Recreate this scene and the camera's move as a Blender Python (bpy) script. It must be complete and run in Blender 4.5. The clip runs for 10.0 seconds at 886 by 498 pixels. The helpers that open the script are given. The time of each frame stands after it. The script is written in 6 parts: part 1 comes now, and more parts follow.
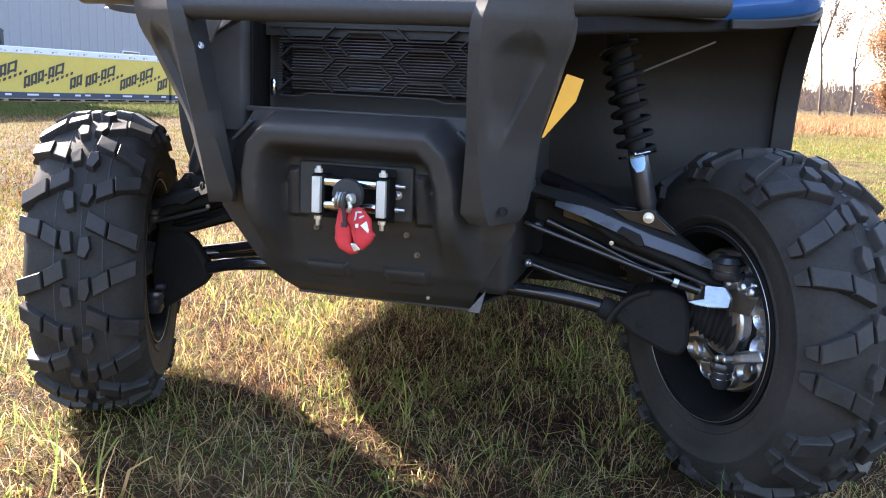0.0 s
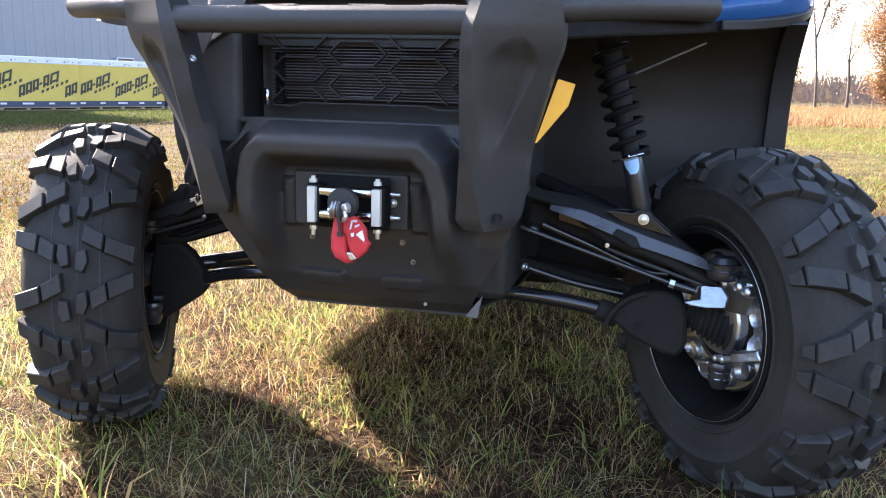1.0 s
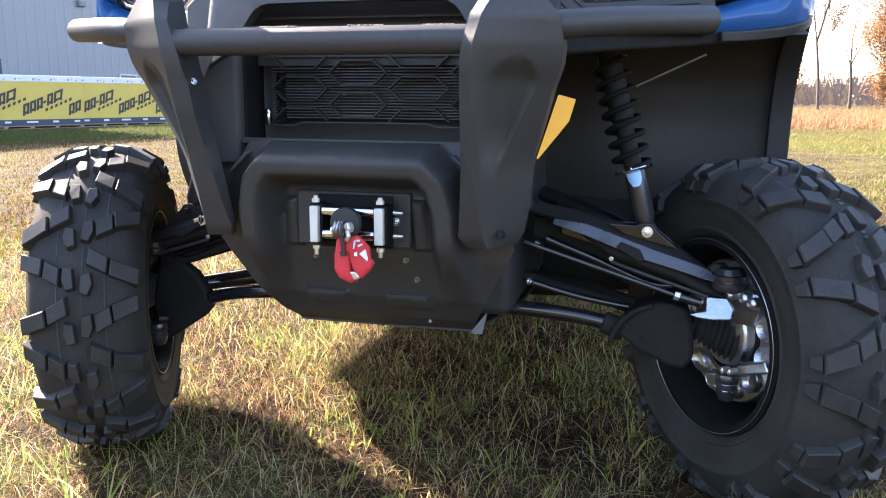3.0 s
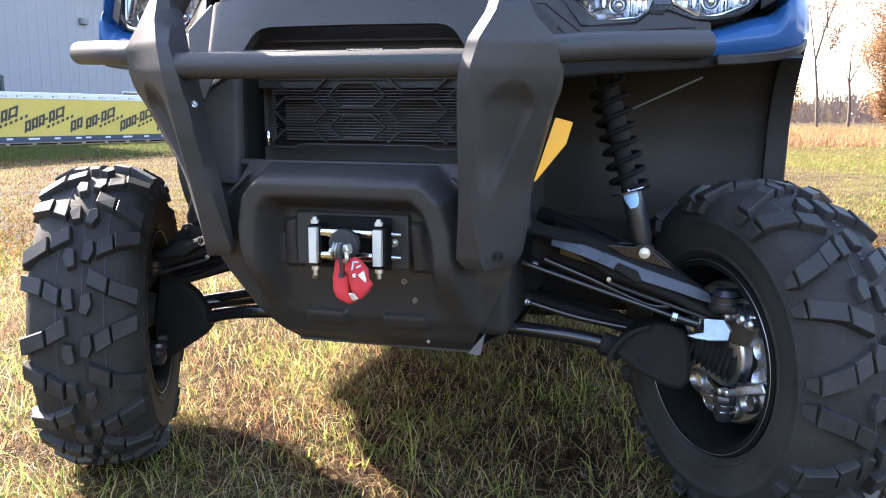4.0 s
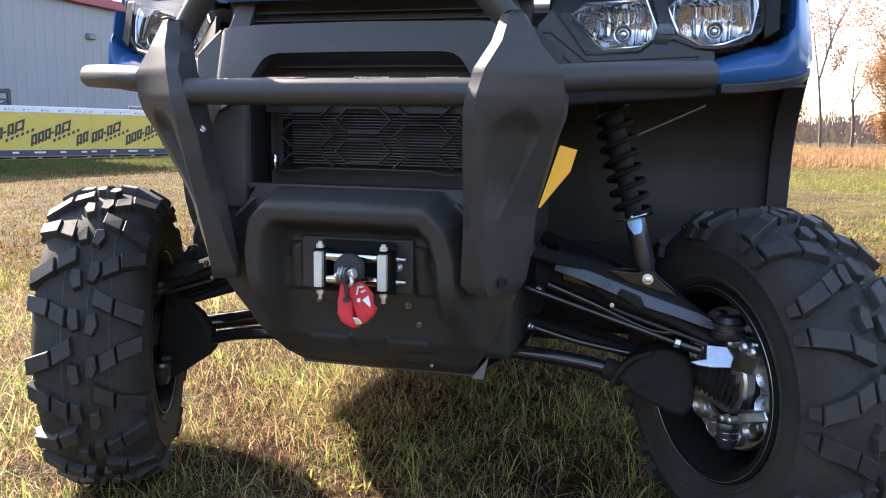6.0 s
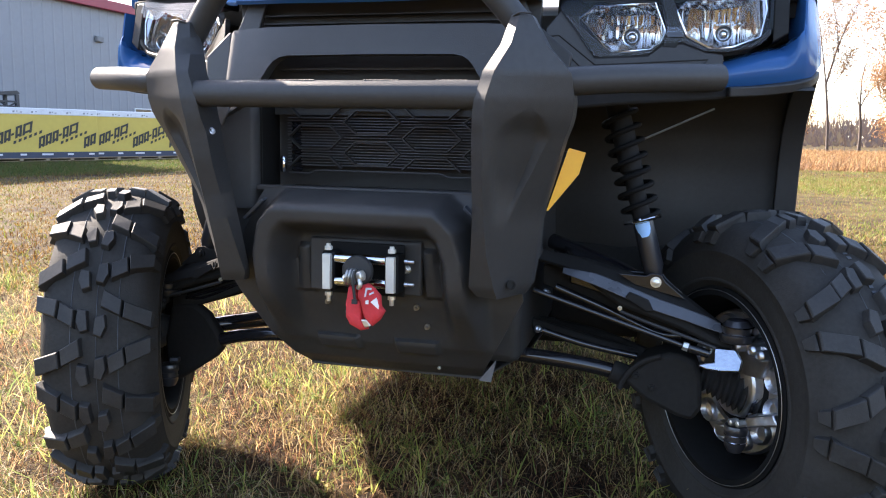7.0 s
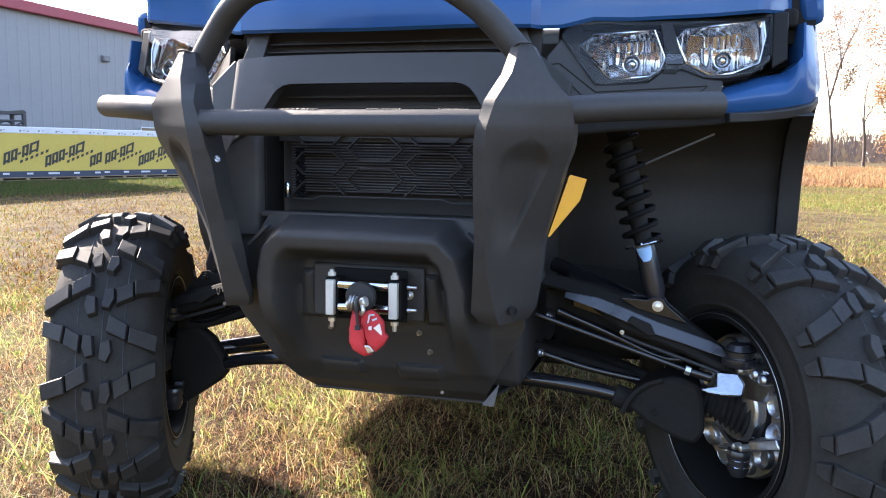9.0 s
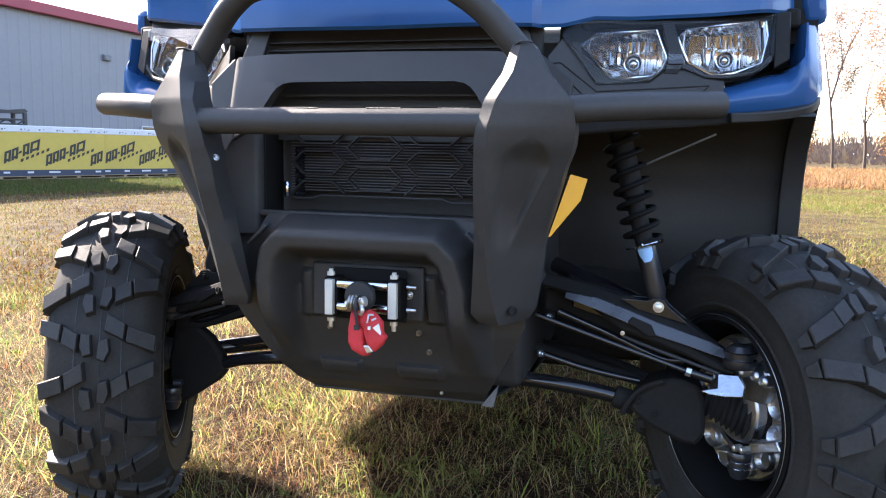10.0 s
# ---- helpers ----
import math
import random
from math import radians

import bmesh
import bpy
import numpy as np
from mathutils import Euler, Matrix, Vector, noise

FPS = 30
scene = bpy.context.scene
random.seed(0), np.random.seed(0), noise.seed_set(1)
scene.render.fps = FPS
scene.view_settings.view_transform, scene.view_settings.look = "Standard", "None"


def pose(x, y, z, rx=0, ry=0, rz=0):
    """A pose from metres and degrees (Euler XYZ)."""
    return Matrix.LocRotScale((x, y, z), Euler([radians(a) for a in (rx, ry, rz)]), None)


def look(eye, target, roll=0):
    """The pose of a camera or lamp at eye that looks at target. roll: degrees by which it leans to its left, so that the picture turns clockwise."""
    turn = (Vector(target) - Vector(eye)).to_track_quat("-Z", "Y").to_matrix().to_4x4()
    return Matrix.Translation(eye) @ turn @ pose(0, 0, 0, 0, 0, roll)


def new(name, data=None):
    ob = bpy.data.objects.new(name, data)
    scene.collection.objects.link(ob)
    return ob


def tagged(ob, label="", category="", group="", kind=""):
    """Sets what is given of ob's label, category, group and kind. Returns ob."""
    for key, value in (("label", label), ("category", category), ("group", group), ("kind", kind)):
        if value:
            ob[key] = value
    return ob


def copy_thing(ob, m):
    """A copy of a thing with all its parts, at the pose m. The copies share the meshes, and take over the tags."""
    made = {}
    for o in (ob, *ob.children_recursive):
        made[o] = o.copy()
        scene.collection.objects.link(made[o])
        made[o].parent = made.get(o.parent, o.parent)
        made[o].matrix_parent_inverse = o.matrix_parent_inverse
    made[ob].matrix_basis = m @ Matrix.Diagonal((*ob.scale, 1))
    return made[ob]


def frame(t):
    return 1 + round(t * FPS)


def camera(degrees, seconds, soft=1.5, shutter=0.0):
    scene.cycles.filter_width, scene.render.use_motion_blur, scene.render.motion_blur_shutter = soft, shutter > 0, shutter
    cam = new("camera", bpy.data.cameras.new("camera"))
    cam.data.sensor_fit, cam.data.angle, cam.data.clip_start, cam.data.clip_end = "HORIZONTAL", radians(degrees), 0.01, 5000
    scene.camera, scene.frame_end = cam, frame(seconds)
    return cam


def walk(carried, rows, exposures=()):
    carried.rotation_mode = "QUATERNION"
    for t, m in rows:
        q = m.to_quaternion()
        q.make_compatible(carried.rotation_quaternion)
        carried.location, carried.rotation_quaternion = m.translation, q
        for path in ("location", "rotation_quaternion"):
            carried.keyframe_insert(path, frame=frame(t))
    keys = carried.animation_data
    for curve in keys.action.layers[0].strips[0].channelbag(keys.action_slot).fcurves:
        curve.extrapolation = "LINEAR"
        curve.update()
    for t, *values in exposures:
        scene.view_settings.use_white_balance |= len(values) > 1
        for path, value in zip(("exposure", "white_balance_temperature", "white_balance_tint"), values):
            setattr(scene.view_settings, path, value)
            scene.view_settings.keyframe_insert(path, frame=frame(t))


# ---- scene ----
cam = camera(57.45, 10.0, soft=1.1)
PATH = [
    (0.0, pose(0.4902, -1.4110, 0.8000, 78.728, -2.647, 12.946)),
    (0.5, pose(0.4926, -1.4085, 0.8059, 78.666, -2.110, 12.691)),
    (1.0, pose(0.4958, -1.4121, 0.8142, 78.709, -1.459, 12.638)),
    (1.5, pose(0.4925, -1.4192, 0.8174, 78.839, -1.104, 12.932)),
    (2.0, pose(0.4898, -1.4142, 0.8183, 78.858, -0.846, 13.005)),
    (2.5, pose(0.4927, -1.4065, 0.8230, 78.995, -0.345, 12.768)),
    (4.0, pose(0.5024, -1.4123, 0.8385, 80.544, -0.385, 12.799)),
    (4.5, pose(0.5009, -1.4160, 0.8419, 80.888, -0.407, 12.936)),
    (5.0, pose(0.4986, -1.4108, 0.8431, 80.822, -0.397, 12.925)),
    (5.5, pose(0.5024, -1.4152, 0.8568, 81.281, -0.685, 12.873)),
    (7.0, pose(0.4965, -1.4220, 0.8559, 81.883, -0.998, 13.500)),
    (7.5, pose(0.4984, -1.4209, 0.8561, 81.801, -0.709, 13.435)),
    (8.0, pose(0.4990, -1.4222, 0.8581, 81.965, -0.739, 13.508)),
    (8.5, pose(0.4988, -1.4292, 0.8675, 82.537, -0.916, 13.673)),
    (9.0, pose(0.5022, -1.4301, 0.8746, 83.058, -0.805, 13.798)),
    (9.5, pose(0.5007, -1.4276, 0.8752, 83.144, -0.872, 13.843)),
    (10.0, pose(0.5016, -1.4225, 0.8727, 83.079, -1.002, 13.856)),
]
EXPOSURES = [(0.0, 2.82, 6750, 18), (2.5, 2.82, 6750, 18), (4.0, 2.9, 6750, 17), (4.5, 2.42, 6950, 17), (5.5, 2.42, 6950, 17), (7.0, 2.46, 6900, 17), (8.0, 2.52, 6900, 17), (8.5, 2.6, 6850, 17), (10.0, 2.56, 6800, 17)]
walk(cam, PATH, EXPOSURES)

# ---------------------------------------------------------------- light
SUN_EL, SUN_AZ = radians(34.5), math.atan2(-0.86, 0.50)
world = bpy.data.worlds.new("sky")
scene.world = world
world.use_nodes = True
_n = world.node_tree.nodes
_sky = _n.new("ShaderNodeTexSky")
_sky.sky_type = "NISHITA"
_sky.sun_disc = False
_sky.sun_elevation, _sky.sun_rotation = SUN_EL, SUN_AZ
_sky.air_density, _sky.dust_density = 1.0, 0.8
_n["Background"].inputs[1].default_value = 0.15
world.node_tree.links.new(_sky.outputs[0], _n["Background"].inputs[0])
sun_data = bpy.data.lights.new("sun", "SUN")
sun_data.energy, sun_data.angle, sun_data.color = 4.9, radians(0.6), (1.0, 0.93, 0.82)
sun = new("sun", sun_data)
sun_dir = Vector((math.sin(SUN_AZ) * math.cos(SUN_EL), math.cos(SUN_AZ) * math.cos(SUN_EL), math.sin(SUN_EL)))
sun.matrix_world = look(sun_dir * 30, (0, 0, 0))

GROUND = -0.03


# ---------------------------------------------------------------- materials
def material(name, base, rough=0.5, metal=0.0, vary=0.12, scale=6.0, fine=90.0, bump=0.0, bump_scale=400.0, coat=0.0, spec=0.5, rough_vary=0.1):
    """A principled surface with stains at one scale, grain at another and fine relief."""
    m = bpy.data.materials.new(name)
    m.use_nodes = True
    nt = m.node_tree
    n, l = nt.nodes, nt.links
    b = n["Principled BSDF"]
    b.inputs["Metallic"].default_value = metal
    b.inputs["Specular IOR Level"].default_value = spec
    b.inputs["Coat Weight"].default_value = coat
    co = n.new("ShaderNodeTexCoord")
    big, small = n.new("ShaderNodeTexNoise"), n.new("ShaderNodeTexNoise")
    big.inputs["Scale"].default_value, small.inputs["Scale"].default_value = scale, fine
    big.inputs["Detail"].default_value, small.inputs["Detail"].default_value = 5, 3
    for t in (big, small):
        l.new(co.outputs["Object"], t.inputs["Vector"])
    mix = n.new("ShaderNodeMix")
    mix.data_type = "FLOAT"
    mix.inputs[0].default_value = 0.4
    l.new(big.outputs["Fac"], mix.inputs[2])
    l.new(small.outputs["Fac"], mix.inputs[3])
    ramp = n.new("ShaderNodeValToRGB")
    lo = [max(0.0, c * (1 - vary)) for c in base]
    hi = [min(1.0, c * (1 + vary)) for c in base]
    ramp.color_ramp.elements[0].position, ramp.color_ramp.elements[0].color = 0.3, (*lo, 1)
    ramp.color_ramp.elements[1].position, ramp.color_ramp.elements[1].color = 0.7, (*hi, 1)
    l.new(mix.outputs[0], ramp.inputs[0])
    l.new(ramp.outputs[0], b.inputs["Base Color"])
    mr = n.new("ShaderNodeMapRange")
    mr.inputs["To Min"].default_value, mr.inputs["To Max"].default_value = max(0.02, rough - rough_vary), min(1, rough + rough_vary)
    l.new(big.outputs["Fac"], mr.inputs["Value"])
    l.new(mr.outputs[0], b.inputs["Roughness"])
    if bump:
        tex, bp = n.new("ShaderNodeTexNoise"), n.new("ShaderNodeBump")
        tex.inputs["Scale"].default_value = bump_scale
        l.new(co.outputs["Object"], tex.inputs["Vector"])
        bp.inputs["Strength"].default_value, bp.inputs["Distance"].default_value = bump, 0.002
        l.new(tex.outputs["Fac"], bp.inputs["Height"])
        l.new(bp.outputs[0], b.inputs["Normal"])
    return m


M = {}
M["powder"] = material("powder_coat", (0.0375, 0.0360, 0.0350), 0.47, vary=0.18, bump=0.25, bump_scale=900, spec=0.36)
M["plastic"] = material("black_plastic", (0.036, 0.0345, 0.0335), 0.55, vary=0.2, bump=0.2, bump_scale=700)
M["fascia"] = material("grey_plastic", (0.040, 0.0385, 0.0375), 0.48, vary=0.12, bump=0.2, bump_scale=800)
M["liner"] = material("liner_plastic", (0.030, 0.0280, 0.0260), 0.6, vary=0.25, bump=0.2, bump_scale=500)
M["gloss"] = material("gloss_black", (0.012, 0.012, 0.014), 0.16, vary=0.2, coat=0.3, rough_vary=0.05)
M["rubber"] = material("rubber", (0.030, 0.0275, 0.0245), 0.74, spec=0.2, vary=0.35, scale=9, fine=120, bump=0.3, bump_scale=300)
M["lug_rubber"] = material("tread_rubber", (0.026, 0.0242, 0.0225), 0.60, vary=0.45, scale=14, fine=140, bump=0.2, bump_scale=420, spec=0.36)
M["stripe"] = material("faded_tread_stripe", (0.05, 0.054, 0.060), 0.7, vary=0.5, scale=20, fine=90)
M["silver_grey"] = material("pale_triangle_grey", (0.16, 0.163, 0.17), 0.55, metal=0.2, vary=0.15, scale=20)
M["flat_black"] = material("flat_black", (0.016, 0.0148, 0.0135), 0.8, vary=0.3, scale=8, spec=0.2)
M["arm_paint"] = material("arm_paint", (0.055, 0.058, 0.066), 0.28, vary=0.12, coat=0.4)
M["housing"] = material("lamp_housing", (0.013, 0.0115, 0.0095), 0.45, vary=0.3, spec=0.14)
M["trim"] = material("trim_plastic", (0.024, 0.0232, 0.0228), 0.55, vary=0.2, bump=0.2, bump_scale=800, spec=0.35)
M["boot"] = material("boot_rubber", (0.022, 0.022, 0.022), 0.6, vary=0.2)
M["blue"] = material("blue_paint", (0.020, 0.084, 0.225), 0.16, vary=0.10, fine=600, rough_vary=0.04, spec=0.28)
M["chrome"] = material("chrome", (0.70, 0.71, 0.73), 0.09, metal=1.0, vary=0.05, rough_vary=0.04)
M["zinc"] = material("zinc_plate", (0.72, 0.71, 0.66), 0.34, metal=0.85, vary=0.1)
M["mirror"] = material("reflector_chrome", (0.60, 0.59, 0.58), 0.04, metal=1.0, vary=0.1, rough_vary=0.02)
M["steel"] = material("dull_steel", (0.32, 0.32, 0.31), 0.35, metal=0.9, vary=0.15)
M["alu"] = material("cast_aluminium", (0.78, 0.79, 0.82), 0.18, metal=1.0, vary=0.15, scale=25, bump=0.3, bump_scale=250)
M["silver"] = material("silver_paint", (0.62, 0.605, 0.54), 0.38, metal=0.15, vary=0.1, scale=20)
M["red"] = material("red_webbing", (0.62, 0.035, 0.04), 0.75, vary=0.2, scale=30, fine=500, bump=0.6, bump_scale=900)
M["white"] = material("white_thread", (0.78, 0.77, 0.75), 0.7, vary=0.08)
M["orange"] = material("orange_sticker", (0.86, 0.40, 0.02), 0.45, vary=0.05)
M["sticker_blue"] = material("blue_sticker", (0.30, 0.55, 0.88), 0.35, vary=0.1)
M["satin"] = material("satin_black", (0.022, 0.022, 0.025), 0.30, vary=0.2, spec=0.7)
M["rim"] = material("black_rim", (0.010, 0.010, 0.010), 0.7, vary=0.2, spec=0.08)
M["fin"] = material("radiator_fin", (0.12, 0.12, 0.125), 0.5, metal=0.2, vary=0.25, scale=12)
M["cast"] = material("cast_alloy", (0.62, 0.63, 0.66), 0.34, metal=1.0, vary=0.25, scale=25, bump=0.35, bump_scale=220)
M["arm_cast"] = material("polished_casting", (0.36, 0.39, 0.45), 0.25, metal=1.0, vary=0.25, scale=30, bump=0.3, bump_scale=180)
M["carton"] = material("yellow_carton", (0.51, 0.375, 0.075), 0.6, vary=0.08, scale=1.2, fine=8)
M["wrap"] = material("white_wrap", (0.55, 0.57, 0.61), 0.35, vary=0.12, scale=5, fine=30)
M["navy"] = material("navy_print", (0.03, 0.04, 0.07), 0.6, vary=0.15)
M["print"] = material("dark_print", (0.03, 0.03, 0.025), 0.6, vary=0.15)
M["pallet"] = material("pallet_wood", (0.30, 0.22, 0.14), 0.8, vary=0.25, scale=3, fine=40)
M["siding"] = material("grey_siding", (0.205, 0.214, 0.237), 0.55, vary=0.07, scale=0.5, fine=6)
M["wall_box"] = material("grey_lamp_box", (0.15, 0.155, 0.165), 0.6, vary=0.12, scale=4)
M["roof"] = material("red_trim", (0.26, 0.03, 0.05), 0.5, vary=0.12, scale=0.8)
M["bark"] = material("bark", (0.115, 0.088, 0.072), 0.9, vary=0.35, scale=3, fine=25, bump=0.8, bump_scale=30)
M["machine"] = material("machine_black", (0.03, 0.03, 0.032), 0.5, vary=0.2, scale=3)


def glass_material(name, tint=(1, 1, 1)):
    m = bpy.data.materials.new(name)
    m.use_nodes = True
    n, l = m.node_tree.nodes, m.node_tree.links
    clear, gloss, mix, fres = n.new("ShaderNodeBsdfTransparent"), n.new("ShaderNodeBsdfGlossy"), n.new("ShaderNodeMixShader"), n.new("ShaderNodeFresnel")
    clear.inputs[0].default_value = (*tint, 1)
    gloss.inputs["Roughness"].default_value = 0.03
    fres.inputs[0].default_value = 1.33
    l.new(fres.outputs[0], mix.inputs[0])
    l.new(clear.outputs[0], mix.inputs[1])
    l.new(gloss.outputs[0], mix.inputs[2])
    l.new(mix.outputs[0], n["Material Output"].inputs[0])
    return m


M["glass"] = glass_material("clear_lens")
M["screen"] = glass_material("windscreen_glass", (0.85, 0.9, 0.9))


def island_material(name, stops, rough=0.7, translucent=0.4, patch=0.0, patch_scale=1.0):
    """Blades and leaves: a colour drawn for each island, shifted by a slow patchiness over the field."""
    m = bpy.data.materials.new(name)
    m.use_nodes = True
    nt = m.node_tree
    n, l = nt.nodes, nt.links
    b = n["Principled BSDF"]
    b.inputs["Roughness"].default_value = rough
    b.inputs["Specular IOR Level"].default_value = 0.25
    geo, ramp = n.new("ShaderNodeNewGeometry"), n.new("ShaderNodeValToRGB")
    el = ramp.color_ramp.elements
    el[0].position, el[0].color = stops[0][0], (*stops[0][1], 1)
    el[1].position, el[1].color = stops[-1][0], (*stops[-1][1], 1)
    for p, c in stops[1:-1]:
        el.new(p).color = (*c, 1)
    fac = geo.outputs["Random Per Island"]
    if patch:
        co, tex = n.new("ShaderNodeTexCoord"), n.new("ShaderNodeTexNoise")
        tex.inputs["Scale"].default_value, tex.inputs["Detail"].default_value = patch_scale, 4
        l.new(co.outputs["Object"], tex.inputs["Vector"])
        mr, add = n.new("ShaderNodeMapRange"), n.new("ShaderNodeMath")
        mr.inputs["From Min"].default_value, mr.inputs["From Max"].default_value = 0.3, 0.7
        mr.inputs["To Min"].default_value, mr.inputs["To Max"].default_value = -patch, patch
        add.operation, add.use_clamp = "ADD", True
        l.new(tex.outputs["Fac"], mr.inputs["Value"])
        l.new(mr.outputs[0], add.inputs[0])
        l.new(fac, add.inputs[1])
        fac = add.outputs[0]
    l.new(fac, ramp.inputs[0])
    l.new(ramp.outputs[0], b.inputs["Base Color"])
    tr, mix = n.new("ShaderNodeBsdfTranslucent"), n.new("ShaderNodeMixShader")
    l.new(ramp.outputs[0], tr.inputs[0])
    mix.inputs[0].default_value = translucent
    l.new(b.outputs[0], mix.inputs[1])
    l.new(tr.outputs[0], mix.inputs[2])
    l.new(mix.outputs[0], n["Material Output"].inputs[0])
    return m


# the near-black third colour stands in for shade between the blades
STRAW, TAN, GAP_SHADE, OLIVE, GREEN = (0.64, 0.43, 0.215), (0.23, 0.105, 0.058), (0.030, 0.017, 0.013), (0.38, 0.40, 0.095), (0.115, 0.180, 0.056)
M["grass"] = island_material("grass_blades", [(0.0, GAP_SHADE), (0.42, TAN), (0.66, STRAW), (0.82, OLIVE), (1.0, GREEN)], patch=0.5, patch_scale=2.8, translucent=0.68)
M["field"] = island_material("field_blades", [(0.0, (0.085, 0.040, 0.012)), (0.22, (0.15, 0.080, 0.022)), (0.42, (0.215, 0.126, 0.040)), (0.56, (0.26, 0.178, 0.068)), (0.70, (0.18, 0.162, 0.032)), (1.0, (0.095, 0.135, 0.020))], patch=0.45, patch_scale=0.35)
M["green_grass"] = island_material("green_blades", [(0.0, STRAW), (0.20, OLIVE), (0.65, (0.20, 0.265, 0.078)), (1.0, GREEN)], patch=0.2, patch_scale=2.0, translucent=0.7)
M["field_green"] = island_material("green_field_blades", [(0.0, (0.21, 0.125, 0.055)), (0.35, (0.27, 0.21, 0.08)), (0.65, (0.20, 0.22, 0.05)), (1.0, (0.12, 0.17, 0.035))], patch=0.4, patch_scale=0.3)
M["pale_straw"] = island_material("pale_straw", [(0.0, (0.26, 0.13, 0.055)), (0.4, (0.47, 0.34, 0.15)), (1.0, (0.66, 0.55, 0.35))], patch=0.25, patch_scale=2.0, translucent=0.5)
# green verge, colours darkened to deepen the building's shade on it
M["verge"] = island_material("shaded_verge_blades", [(0.0, (0.11, 0.085, 0.038)), (0.4, (0.085, 0.10, 0.026)), (1.0, (0.042, 0.078, 0.018))], patch=0.3, patch_scale=0.6, translucent=0.55)
# dead straw, its low stops blackened for shade down in the grass
M["thatch"] = island_material("shaded_thatch", [(0.0, (0.014, 0.008, 0.006)), (0.45, (0.040, 0.021, 0.013)), (0.85, (0.115, 0.066, 0.040)), (1.0, (0.42, 0.32, 0.22))], translucent=0.4, patch=0.25, patch_scale=3.0)
M["tall"] = island_material("dry_grass", [(0.0, (0.20, 0.10, 0.05)), (0.5, (0.34, 0.19, 0.09)), (1.0, (0.38, 0.27, 0.12))], patch=0.25, patch_scale=0.3)
M["leaf"] = island_material("autumn_leaves", [(0.0, (0.16, 0.075, 0.04)), (0.5, (0.28, 0.14, 0.07)), (1.0, (0.36, 0.23, 0.10))], translucent=0.45)
M["woods"] = island_material("far_woods", [(0.0, (0.12, 0.085, 0.075)), (0.6, (0.18, 0.125, 0.10)), (1.0, (0.23, 0.165, 0.10))], translucent=0.2)


def ground_material():
    m = bpy.data.materials.new("field_soil")
    m.use_nodes = True
    nt = m.node_tree
    n, l = nt.nodes, nt.links
    b = n["Principled BSDF"]
    b.inputs["Roughness"].default_value = 0.95
    b.inputs["Specular IOR Level"].default_value = 0.1
    co = n.new("ShaderNodeTexCoord")
    fac = None
    for scale, weight in ((0.35, 0.45), (3.0, 0.35), (40.0, 0.35)):
        t, mul = n.new("ShaderNodeTexNoise"), n.new("ShaderNodeMath")
        t.inputs["Scale"].default_value, t.inputs["Detail"].default_value = scale, 6
        l.new(co.outputs["Object"], t.inputs["Vector"])
        mul.operation = "MULTIPLY"
        mul.inputs[1].default_value = weight
        l.new(t.outputs["Fac"], mul.inputs[0])
        if fac is None:
            fac = mul.outputs[0]
        else:
            add = n.new("ShaderNodeMath")
            l.new(fac, add.inputs[0])
            l.new(mul.outputs[0], add.inputs[1])
            fac = add.outputs[0]
    ramp = n.new("ShaderNodeValToRGB")
    el = ramp.color_ramp.elements
    # darkest soil stops also carry the shade under the blades
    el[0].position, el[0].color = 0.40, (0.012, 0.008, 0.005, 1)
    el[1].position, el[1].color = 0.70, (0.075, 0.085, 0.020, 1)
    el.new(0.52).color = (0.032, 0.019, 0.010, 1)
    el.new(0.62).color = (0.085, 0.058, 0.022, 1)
    l.new(fac, ramp.inputs[0])
    l.new(ramp.outputs[0], b.inputs["Base Color"])
    bp = n.new("ShaderNodeBump")
    bp.inputs["Strength"].default_value, bp.inputs["Distance"].default_value = 1.0, 0.03
    l.new(fac, bp.inputs["Height"])
    l.new(bp.outputs[0], b.inputs["Normal"])
    return m


M["ground"] = ground_material()


# ---------------------------------------------------------------- mesh tools
def part(name, bm, mat, parent=None, label="", bevel=0.0, smooth=40.0, m=None):
    """Links a bmesh as one mesh object, with sharp edges kept, under a thing or a part."""
    bmesh.ops.recalc_face_normals(bm, faces=bm.faces)
    root = parent
    while root is not None and root.parent is not None and m is None:
        root = root.parent
    if m is None and root is not None and root.name == "utility_vehicle" and parent.name.split(".")[0] not in ("wheel", "knuckle"):
        for v in bm.verts:  # the nose sweeps back to both sides
            v.co.y += 0.036 * abs(v.co.x)
    for e in bm.edges:
        e.smooth = len(e.link_faces) == 2 and e.calc_face_angle(0) < radians(smooth)
    for f in bm.faces:
        f.smooth = True
    me = bpy.data.meshes.new(name)
    bm.to_mesh(me)
    bm.free()
    me.materials.append(M[mat] if isinstance(mat, str) else mat)
    ob = new(name, me)
    if parent is not None:
        ob.parent = parent
    if m is not None:
        ob.matrix_local = m
    if label:
        ob["label"] = label
    if bevel:
        md = ob.modifiers.new("edge", "BEVEL")
        md.width, md.segments, md.limit_method, md.angle_limit = bevel, 2, "ANGLE", radians(35)
        md.harden_normals = False
    return ob


def thing(name, label, category, group="", m=None):
    ob = new(name)
    ob.empty_display_size = 0.1
    if m is not None:
        ob.matrix_world = m
    return tagged(ob, label, category, group)


def mesh():
    return bmesh.new()


def box(bm, c, s, turn=None):
    m = Matrix.Translation(c) @ (turn.to_4x4() if turn is not None else Matrix.Identity(4)) @ Matrix.Diagonal((*s, 1))
    bmesh.ops.create_cube(bm, size=1.0, matrix=m)
    return bm


